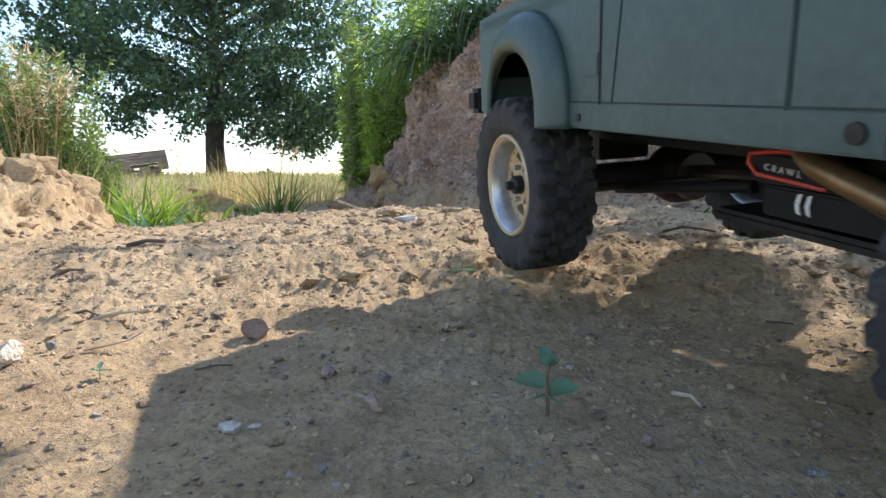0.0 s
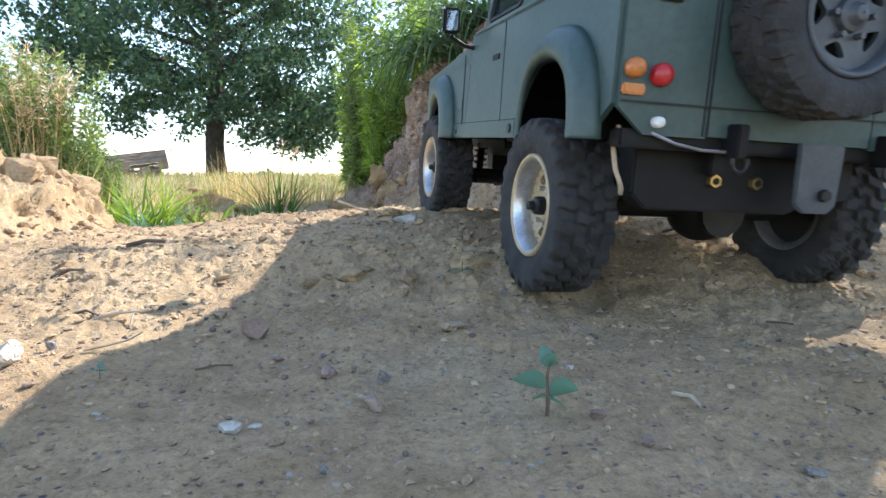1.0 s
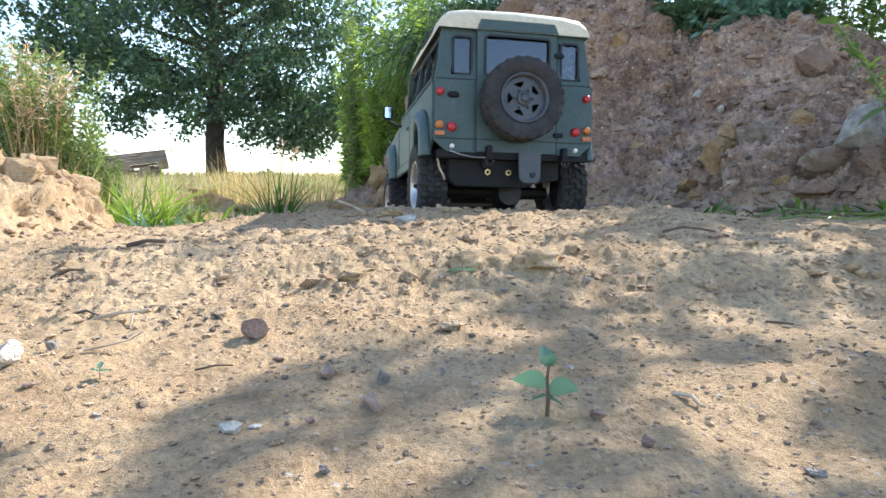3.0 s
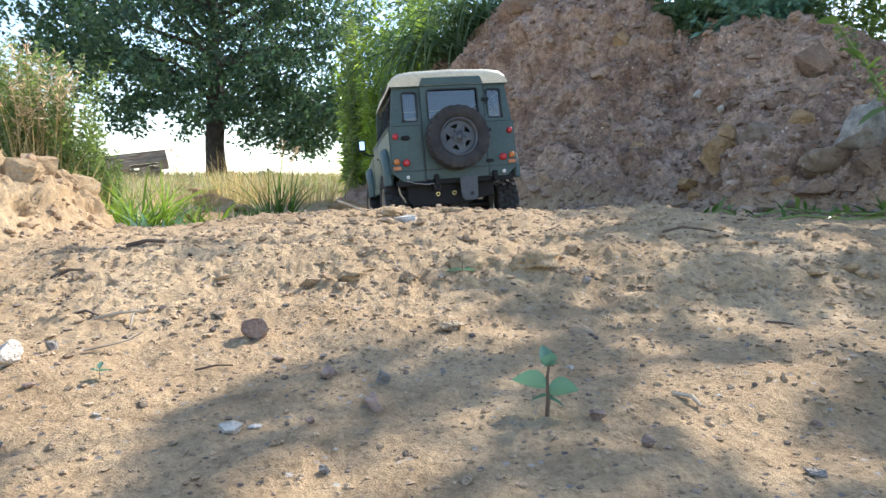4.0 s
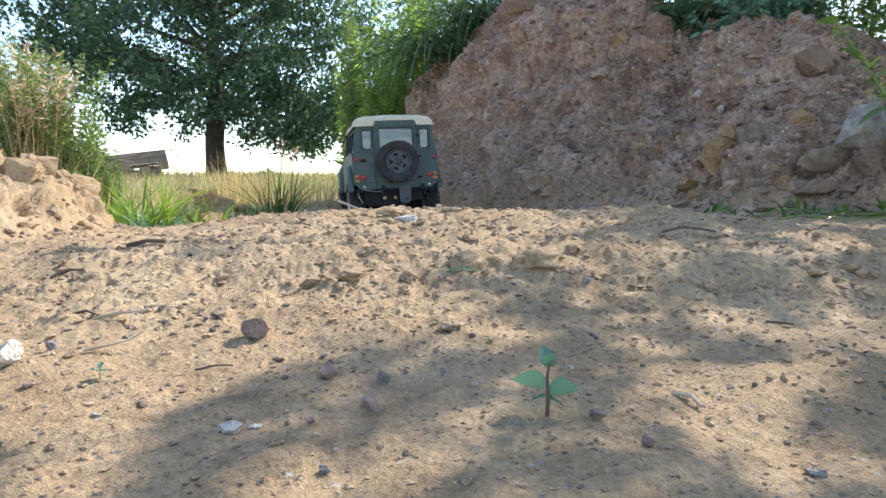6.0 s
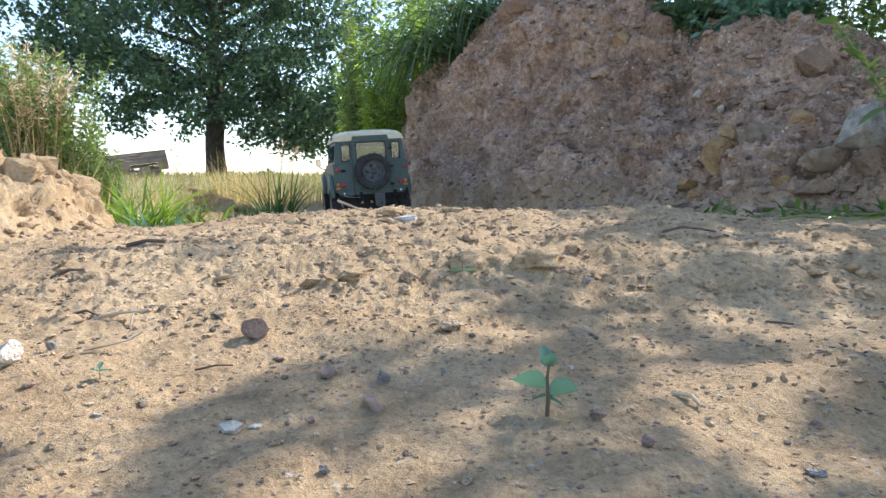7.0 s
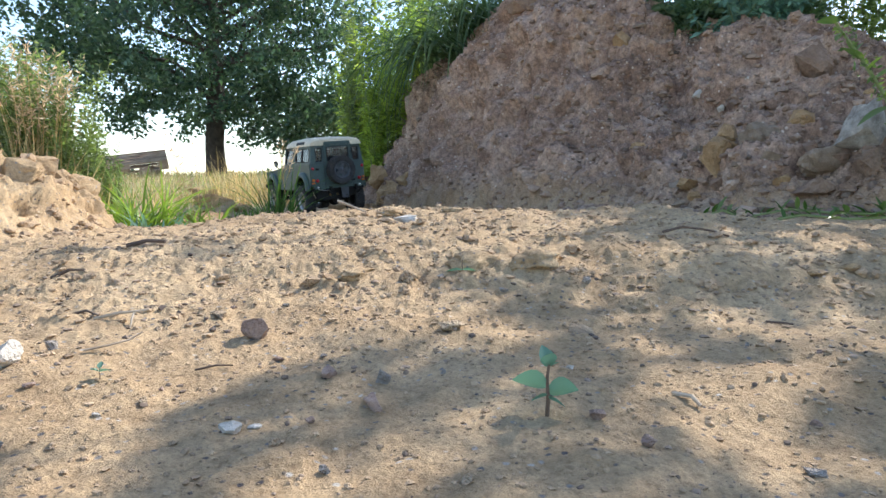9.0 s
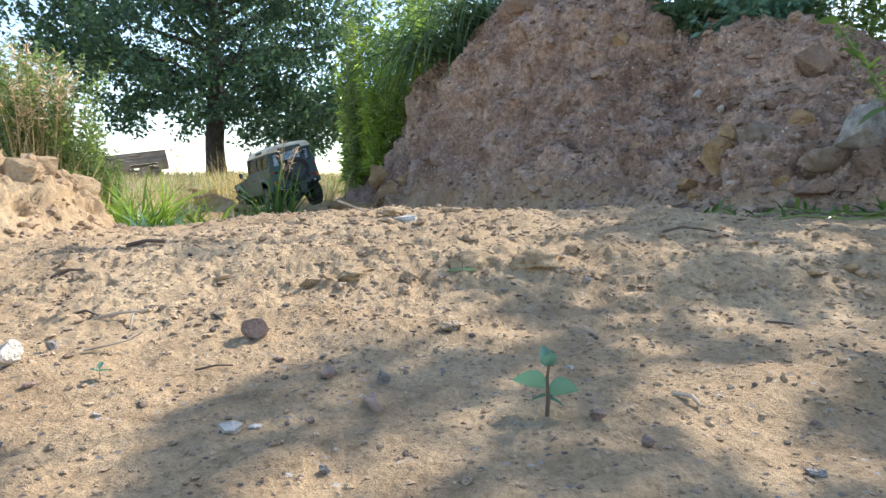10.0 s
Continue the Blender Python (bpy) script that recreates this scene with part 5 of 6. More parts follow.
def seedling(x, y, size, leaves, label, mat=None):
    z = zat(x, y)
    t = tagged(empty("seedling", Matrix.Translation((x, y, z))), label, "plant")
    part("stem", tube([(0, 0, -0.004 * size), (0.01 * size, 0, 0.3 * size), (-0.01 * size, 0, 0.62 * size), (0.02 * size, 0, 0.95 * size)], [0.036 * size, 0.032 * size, 0.028 * size, 0.018 * size], 6), M_REDSTEM, t)
    for h, az, tilt, L, W, roll in leaves:
        part("leaf", leaf_mesh(L * size, W * size), mat or M_BLUEGREEN, t, m=pose(0, 0, h * size, tilt, roll, az))
    return t


def runner(points, leaf_size, label, rnd):
    """A creeping stem along the ground with small leaves at its joints."""
    pts = [Vector((x, y, zat(x, y) + h)) for x, y, h in points]
    fine = []
    for a, b in zip(pts[:-1], pts[1:]):
        fine += [a.lerp(b, k / 5) for k in range(5)]
    fine.append(pts[-1])
    t = tagged(empty("creeping_weed", Matrix.Translation(pts[0])), label, "weed")
    o = pts[0]
    part("stem", tube([p - o for p in fine], 0.0018, 6), M_STEM, t)
    for i, p in enumerate(fine):
        for k in range(3 if i % 4 == 0 else 1):
            L = leaf_size * rnd.uniform(0.45, 1.1)
            part("leaf", leaf_mesh(L, L * rnd.uniform(0.28, 0.42), n=4), M_DARKGRASS if rnd.random() < 0.8 else M_REED, t, m=Matrix.Translation(p - o) @ pose(0, 0, 0.001, rnd.uniform(5, 65), 0, rnd.uniform(0, 360)))


def tall_weed(x, y, top, label, rnd, lean=(-0.1, 0.0)):
    """An upright weed with broad pointed leaves."""
    z = zat(x, y)
    t = tagged(empty("leafy_weed", Matrix.Translation((x, y, z))), label, "weed")
    pts = [Vector((lean[0] * (k / 9) ** 1.4, lean[1] * k / 9, -0.01 + top * k / 9)) for k in range(10)]
    part("stem", tube(pts, [0.0045 - 0.0003 * k for k in range(10)], 7), M_STEM, t)
    for k in range(17):
        u = 0.12 + 0.88 * k / 16
        i = min(int(u * 9), 8)
        p = pts[i].lerp(pts[i + 1], u * 9 - i)
        L = rnd.uniform(0.030, 0.052) * (1.2 - 0.4 * u)
        part("leaf", leaf_mesh(L, L * rnd.uniform(0.42, 0.58)), M_REED, t, m=Matrix.Translation(p) @ pose(0, 0, 0, rnd.uniform(-35, 45), rnd.uniform(-20, 20), rnd.uniform(0, 360)))
    n = 110
    u = rng.uniform(0.45, 1.0, n)
    P = np.array([tuple(p) for p in pts])
    i = np.clip((u * 9).astype(int), 0, 8)
    base = P[i] + (P[i + 1] - P[i]) * (u * 9 - i)[:, None] + rng.normal(size=(n, 3)) * 0.006
    V, F = leaf_arrays(base, rng.normal(size=(n, 3)), rng.uniform(0.006, 0.012, n), rng.uniform(0.003, 0.006, n))
    joined("flower_bud", [(V, F)], M_REED, t)["kind"] = "stuff"


def meadow():
    """The dry field: straw-coloured and green blades out to its edge."""
    n = 21000
    r = np.exp(rng.uniform(np.log(3.0), np.log(26), n))
    a = np.radians(rng.uniform(-42, -2, n))
    xy = np.stack([r * np.sin(a), r * np.cos(a)], 1)
    s = beside(FOOT, xy[:, 0], xy[:, 1])
    keep = s < -0.05
    xy, r = xy[keep], r[keep]
    n = len(xy)
    base = np.concatenate([xy, land(xy[:, 0], xy[:, 1])[0][:, None] - 0.01], 1)
    V, F = blade_arrays(base, rng.uniform(0.02, 0.15, n) * (0.5 + r * 0.05), rng.normal(size=(n, 2)) * 0.45, 0.0045 * (0.6 + r * 0.09), 0.5, 3)
    dry = rng.random(n) < 0.75
    faces = F.reshape(3, n, 4)
    return (tagged(joined("meadow_grass", [(V, faces[:, dry].reshape(-1, 4))], M_MEADOW), "dry straw-coloured meadow grass beyond the track", "grass", kind="stuff"),
            tagged(joined("meadow_grass", [(V, faces[:, ~dry].reshape(-1, 4))], M_REED), "green blades among the dry meadow grass", "grass", kind="stuff"))


def hedge():
    """Hazy woods at the far end of the land."""
    n = 9000
    a = np.radians(rng.uniform(-60, 60, n))
    r = rng.uniform(170, 215, n)
    x, y = r * np.sin(a), r * np.cos(a)
    top = 4.2 + 1.6 * np.sin(a * 37) + 1.2 * np.sin(a * 91 + 1)
    base = np.stack([x, y, -2.0 + rng.uniform(0, 1, n) ** 0.8 * top], 1)
    V, F = leaf_arrays(base, rng.normal(size=(n, 3)), rng.uniform(1.2, 2.6, n), rng.uniform(0.9, 1.8, n))
    tagged(joined("far_woods", [(V, F)], M_HEDGE), "hazy distant woods at the field's end", "woods", kind="stuff")


def pallet(m, label):
    """Two decks of boards on three bearers."""
    t = tagged(empty("wooden_pallet", m), label, "pallet")
    rnd = random.Random(5)
    for k in range(7):
        y = -0.36 + 0.12 * k
        part("board", block(-0.6, 0.6, y - 0.045, y + 0.045, 0.118, 0.140, 0.004), M_WOOD, t)
    for y in (-0.36, 0, 0.36):
        part("bearer", block(-0.6, 0.6, y - 0.05, y + 0.05, 0.0, 0.020, 0.004), M_WOOD, t)
        for x in (-0.53, 0, 0.53):
            part("spacer_block", block(x - 0.07, x + 0.07, y - 0.05, y + 0.05, 0.021, 0.117, 0.004), M_WOOD, t)
    return t


# ---- stones, clods and litter ----
def stone_mesh(seed, sx, sy, sz, sub=3, rough=0.22, cut=11, soft=False):
    """An angular stone: a ball cut by planes, then roughened."""
    rnd = random.Random(seed)
    bm = bmesh.new()
    bmesh.ops.create_icosphere(bm, subdivisions=sub, radius=1.0)
    planes = [(Vector((rnd.gauss(0, 1), rnd.gauss(0, 1), rnd.gauss(0, 1))).normalized(), rnd.uniform(0.42, 0.80)) for _ in range(cut)]
    for v in bm.verts:
        p = v.co.copy()
        for nrm, d in planes:
            o = p.dot(nrm) - d
            if o > 0:
                p -= nrm * o * 0.97
        q = p * 2.2 + Vector((seed * 3.7, seed * 1.3, 0))
        p = p * (1 + rough * 0.3 * noise.noise(p * 1.1 + Vector((seed, 0, 0))))
        p *= 1 + rough * 0.5 * noise.noise(q) + rough * 0.28 * noise.noise(q * 3.1) + rough * 0.12 * noise.noise(q * 7)
        v.co = Vector((p.x * sx, p.y * sy, p.z * sz))
    for f in bm.faces:
        f.smooth = soft
    return bm


def rock_mesh(seed, sx, sy, sz, rough=0.12, corners=15):
    """A broken rock: flat faces between sharp corners, with a grainy skin."""
    rnd = random.Random(seed)
    bm = bmesh.new()
    for k in range(corners):
        d = Vector((rnd.gauss(0, 1), rnd.gauss(0, 1), rnd.gauss(0, 1))).normalized()
        d = d / (abs(d.x) ** 3 + abs(d.y) ** 3 + abs(d.z) ** 3) ** (1 / 3) * rnd.uniform(0.86, 1.08)
        bm.verts.new(d)
    bmesh.ops.convex_hull(bm, input=bm.verts[:])
    bmesh.ops.delete(bm, geom=[v for v in bm.verts if not v.link_faces], context="VERTS")
    bmesh.ops.subdivide_edges(bm, edges=bm.edges[:], cuts=4, use_grid_fill=True)
    bmesh.ops.smooth_vert(bm, verts=bm.verts[:], factor=0.12, use_axis_x=True, use_axis_y=True, use_axis_z=True)
    for v in bm.verts:
        q = v.co * 2.0 + Vector((seed * 3.7, seed * 1.3, 0))
        v.co *= 1 + rough * noise.noise(q) + rough * 0.6 * noise.noise(q * 2.9) + rough * 0.35 * noise.noise(q * 7)
        v.co = Vector((v.co.x * sx, v.co.y * sy, v.co.z * sz))
    bmesh.ops.recalc_face_normals(bm, faces=bm.faces)
    return bm


def stone(name, x, y, w, mat, label, seed, sy=0.8, sz=0.75, sink=0.28, turn=0, tilt=0, rough=0.22, category="stone", sub=3, group="", soft=False, blocky=False):
    z = zat(x, y)
    h = w / 2
    made = rock_mesh(seed, h, h * sy, h * sz, 0.12, 11 if name == "stone" else 15) if name == "rock" or blocky or (name == "stone" and w > 0.0062 and sz < 0.8) else stone_mesh(seed, h, h * sy, h * sz, sub, rough, 4 if soft else 11, soft)
    ob = part(name, made, mat, None, m=pose(x, y, z + h * sz * (1 - 2 * sink), tilt, 0, turn))
    return tagged(ob, label, category, group)


def pebbles(name, n, place, s0, s1, mat, label, flat=0.7, fine=1):
    """Loose small stones as one scatter; each is a small rough lump."""
    base = bmesh.new()
    bmesh.ops.create_icosphere(base, subdivisions=fine, radius=1.0)
    bv = np.array([tuple(v.co) for v in base.verts])
    bf = np.array([[v.index for v in f.verts] for f in base.faces])
    base.free()
    xy = place(n)
    n = len(xy)
    x, y, z, _, _ = land_rough(xy[:, 0], xy[:, 1])
    s = s0 * (s1 / s0) ** (rng.uniform(0, 1, n) ** 2.4) * np.clip(np.hypot(x, y) / 0.4, 0.5, 1)
    lump = 1 + (0.28 if fine == 1 else 0.20) * rng.normal(size=(n, len(bv), 1)).clip(-1.6, 1.6)
    if fine > 1:
        for k in range(2):
            d = rng.normal(size=(n, 1, 3))
            lump = lump * (1 + 0.16 * np.sin(1.6 * (bv[None] * d).sum(-1, keepdims=True) + rng.uniform(0, 6, (n, 1, 1))))
    sc = s[:, None, None] * np.stack([rng.uniform(0.7, 1.25, n), rng.uniform(0.7, 1.25, n), rng.uniform(0.55, 0.95, n) * flat], 1)[:, None, :]
    a = rng.uniform(0, 2 * np.pi, n)
    p = bv[None] * lump * sc
    c, q = np.cos(a)[:, None], np.sin(a)[:, None]
    V = np.stack([p[..., 0] * c - p[..., 1] * q + x[:, None], p[..., 0] * q + p[..., 1] * c + y[:, None], p[..., 2] + z[:, None] + s[:, None] * 0.18], -1).reshape(-1, 3)
    F = (bf[None] + (np.arange(n) * len(bv))[:, None, None]).reshape(-1, 3)
    return tagged(part(name, as_mesh(name, V, F, mat, False), None, None), label, "gravel", kind="stuff")


def on_track(n):
    """Places on the open track, evenly spread near and thinner far off."""
    r = np.exp(rng.uniform(np.log(0.12), np.log(1.8), n)) ** 1.0
    keep = rng.random(n) < np.clip(r / 0.45, 0.06, 1)
    r = r[keep]
    a = np.radians(rng.uniform(-44, 44, len(r)))
    xy = np.stack([r * np.sin(a), r * np.cos(a)], 1)
    return xy[(beside(FOOT, xy[:, 0], xy[:, 1]) < 0.1)]


def on_hump(n):
    xy = np.stack([rng.normal(0.08, 0.22, n), rng.uniform(0.36, 0.82, n)], 1)
    return xy


def on_bank(n):
    r = rng.uniform(0.85, 2.7, n)
    a = np.radians(rng.uniform(-8, 40, n))
    xy = np.stack([r * np.sin(a), r * np.cos(a)], 1)
    return xy[beside(FOOT, xy[:, 0], xy[:, 1]) > -0.06]


def on_low_bank(n):
    xy = np.stack([rng.uniform(-0.95, -0.35, n), rng.uniform(0.4, 1.2, n)], 1)
    return xy[beside(LOW, xy[:, 0], xy[:, 1]) < 0.07]


def twig(points, r, mat, label, forks=()):
    pts = [Vector((x, y, zat(x, y) + h)) for x, y, h in points]
    o = pts[0]
    t = tagged(empty("twig", Matrix.Translation(o)), label, "twig")
    k = len(pts)
    part("shoot", tube([p - o for p in pts], [r * (1 - 0.5 * i / k) for i in range(k)], 6), mat, t)
    for a, b in forks:
        p, q = Vector((a[0], a[1], zat(a[0], a[1]) + a[2])), Vector((b[0], b[1], zat(b[0], b[1]) + b[2]))
        part("side_shoot", tube([p - o, (p + q) / 2 - o + Vector((0, 0, 0.001)), q - o], [r * 0.7, r * 0.6, r * 0.4], 5), mat, t)
    return t


def build_plants():
    rnd = random.Random(21)
    meadow_tree()
    shade_tree()
    hedge()
    meadow()
    # behind the low bank
    feathery_bush("feathery_shrub", -0.98, 1.52, 0.14, 0.12, 230, 0.10, 0.40, M_FINE, "feathery green shrub with fine upright twigs on the low bank", 0.030, 0.0045, 120)
    feathery_bush("feathery_shrub", -0.86, 1.52, 0.07, 0.09, 150, 0.06, 0.24, M_FINE, "lower feathery green shrub beside the dry stalks", 0.024, 0.0028, 100)
    feathery_bush("feathery_shrub", -1.24, 1.82, 0.14, 0.12, 120, 0.20, 0.46, M_FINE, "tall pale feathery shrub at the low bank's far side", 0.034, 0.0034, 100)
    plume_grass(-0.90, 1.42, 0.055, 0.04, 46, 0.18, 0.35)
    plume_grass(-0.80, 1.95, 0.10, 0.1, 7, 0.12, 0.30)
    tuft("dry_tuft", -0.92, 1.36, 0.22, 0.05, 260, 0.06, 0.16, 0.0028, M_DRY, "dry yellow grass along the low bank's top", 0.7)
    # green tufts at the end of the low bank
    tuft("grass_tuft", -0.575, 1.23, 0.05, 0.05, 110, 0.07, 0.17, 0.0058, M_GRASS, "bright green broad-bladed grass tuft on the sandy ground", 2.0, 0.85)
    tuft("grass_tuft", -0.68, 1.36, 0.06, 0.06, 70, 0.07, 0.13, 0.0055, M_GRASS, "bright green grass beside the low bank", 1.3, 0.7)
    tuft("grass_tuft", -0.465, 1.24, 0.035, 0.04, 46, 0.05, 0.10, 0.0055, M_GRASS, "small bright grass tuft with spreading blades", 2.0, 0.9)
    tuft("grass_tuft", -0.53, 1.13, 0.09, 0.03, 46, 0.02, 0.06, 0.007, M_BLUEGREEN, "short grey-green grass at the tuft's foot", 1.4, 0.8)
    tuft("grass_tuft", -0.440, 1.68, 0.040, 0.030, 80, 0.06, 0.22, 0.0048, M_DARKGRASS, "dark green grass tuft where the track bends", 1.2, 0.6)
    tuft("grass_tuft", -0.53, 1.74, 0.06, 0.04, 50, 0.03, 0.08, 0.004, M_DARKGRASS, "low dark green grass beside the tuft", 1.4, 0.8)
    tuft("grass_tuft", -0.62, 1.95, 0.2, 0.2, 130, 0.02, 0.07, 0.004, M_GRASS, "scattered short green blades on the track's verge", 1.3, 0.8)
    tuft("dry_tuft", -0.72, 2.9, 0.30, 0.2, 260, 0.08, 0.20, 0.0032, M_DRY, "tall dry yellow grass at the field's edge", 0.8, 0.5)
    tuft("dry_tuft", -1.10, 3.4, 0.16, 0.15, 90, 0.10, 0.30, 0.0035, M_DRY, "taller dry grass standing in the field", 0.8, 0.5)
    tuft("dry_tuft", -0.92, 3.0, 0.10, 0.12, 70, 0.08, 0.24, 0.0032, M_DRY, "dry yellow grass clump by the track", 1.0, 0.5)
    tuft("dry_tuft", -1.25, 2.7, 0.35, 0.2, 120, 0.06, 0.16, 0.0035, M_DRY, "dry grass at the field's edge", 0.8, 0.5)
    plume_grass(-0.455, 1.76, 0.02, 0.03, 4, 0.16, 0.24)
    # herbs at the bank's far corner
    feathery_bush("tall_herb", -0.36, 3.05, 0.12, 0.15, 44, 0.40, 0.95, M_HERB, "tall light green herb with narrow leaves at the bank's corner", 0.058, 0.0085, 120, "herb", 0.09, 0.35)
    feathery_bush("tall_herb", -0.22, 2.86, 0.13, 0.12, 46, 0.30, 0.62, M_HERB, "leafy light green herb at the bank's corner", 0.055, 0.0085, 120, "herb", 0.10, 0.3)
    feathery_bush("tall_herb", -0.385, 2.95, 0.06, 0.06, 22, 0.45, 0.92, M_FINE, "tall feathery herb behind the track's bend", 0.05, 0.008, 110, "herb", 0.06, 0.5)
    feathery_bush("tall_herb", -0.06, 3.35, 0.28, 0.12, 40, 0.7, 1.25, M_BLADE, "dense green herbs behind the bank", 0.08, 0.014, 70, "herb", 0.1, 0.4)
    arching_reeds(95, -0.01, 2.58, 0.60, 0.06, 0.46, 1.2, 0.0085, "long arching green reed blades hanging over the bank's edge")
    arching_reeds(140, 0.10, 2.54, 0.72, 0.09, 0.40, 1.1, 0.0085, "dense green reed blades on the bank's shoulder")
    tuft("bank_grass", 0.20, 2.66, 0.18, 0.12, 420, 0.10, 0.24, 0.007, M_BLADE, "thick green grass along the bank's top", 1.2, 0.7)
    tuft("bank_grass", 0.04, 2.80, 0.14, 0.12, 260, 0.14, 0.34, 0.007, M_BLADE, "tall green grass on the bank's shoulder", 1.2, 0.7)
    tuft("bank_grass", 0.92, 2.02, 0.22, 0.10, 700, 0.06, 0.16, 0.006, M_BLADE, "green grass matting the bank's top", 1.5, 0.9, (-0.1, -0.5))
    feathery_bush("bank_herb", 0.92, 1.98, 0.24, 0.08, 90, 0.05, 0.14, M_BLADE, "low green herbs on the bank's brow", 0.045, 0.016, 34, "herb", 0.5, 0.1)
    feathery_bush("bank_herb", 0.88, 1.86, 0.12, 0.06, 46, 0.06, 0.13, M_BLUEGREEN, "grey-green herbs hanging over the bank's brow", 0.04, 0.013, 30, "herb", 0.6, -0.2)
    feathery_bush("bank_herb", 0.79, 2.03, 0.08, 0.05, 30, 0.05, 0.12, M_BLUEGREEN, "grey-green herbs hanging over the bank's brow", 0.04, 0.013, 30, "herb", 0.6, -0.2)
    feathery_bush("leafy_shrub", 1.36, 2.10, 0.24, 0.16, 60, 0.35, 0.75, M_REED, "leafy shrub with small green leaves on the bank", 0.028, 0.011, 95, "bush", 0.22, 0.2)
    tall_weed(0.740, 0.98, 0.25, "broad-leaved green weed growing at the bank's foot", random.Random(3), (-0.15, 0.0))
    tall_weed(0.735, 0.97, 0.15, "broad-leaved green weed beside the pale rocks", random.Random(8), (-0.02, 0.02))
    runner([(0.49, 1.00, 0.004), (0.53, 0.97, 0.012), (0.58, 0.95, 0.008), (0.64, 0.94, 0.014), (0.70, 0.94, 0.02)], 0.026, "creeping green weed on the ground at the bank's foot", rnd)
    runner([(0.43, 0.86, 0.002), (0.47, 0.83, 0.010), (0.52, 0.81, 0.006), (0.57, 0.80, 0.010), (0.62, 0.80, 0.012)], 0.022, "trailing green weed stem with narrow leaves", rnd)
    runner([(0.385, 0.95, 0.002), (0.41, 0.93, 0.014), (0.445, 0.92, 0.004)], 0.026, "small green weed on the loam", rnd)
    seedling(0.0338, 0.199, 0.0198, [(0.50, 82, 16, 0.58, 0.52, 55), (0.42, -80, 4, 0.52, 0.50, -60), (0.84, 20, 60, 0.36, 0.30, 0), (0.82, 190, 62, 0.34, 0.30, 0), (0.34, 110, -4, 0.36, 0.2, 40), (0.30, -120, -10, 0.34, 0.2, -40), (0.80, -70, 25, 0.24, 0.14, -30)], "small green seedling with oval leaves in the sandy soil")
    seedling(-0.129, 0.232, 0.0048, [(0.6, 80, 15, 0.9, 0.6, 30), (0.6, -90, 15, 0.9, 0.6, -30), (0.9, 10, 40, 0.7, 0.5, 0), (0.8, 190, 20, 0.9, 0.6, 0)], "tiny grey-green seedling on the sand")
    seedling(0.012, 0.392, 0.010, [(0.3, 80, 0, 1.0, 0.4, 30), (0.3, -70, 0, 0.9, 0.4, -30)], "flat pale green leaf on the sand")


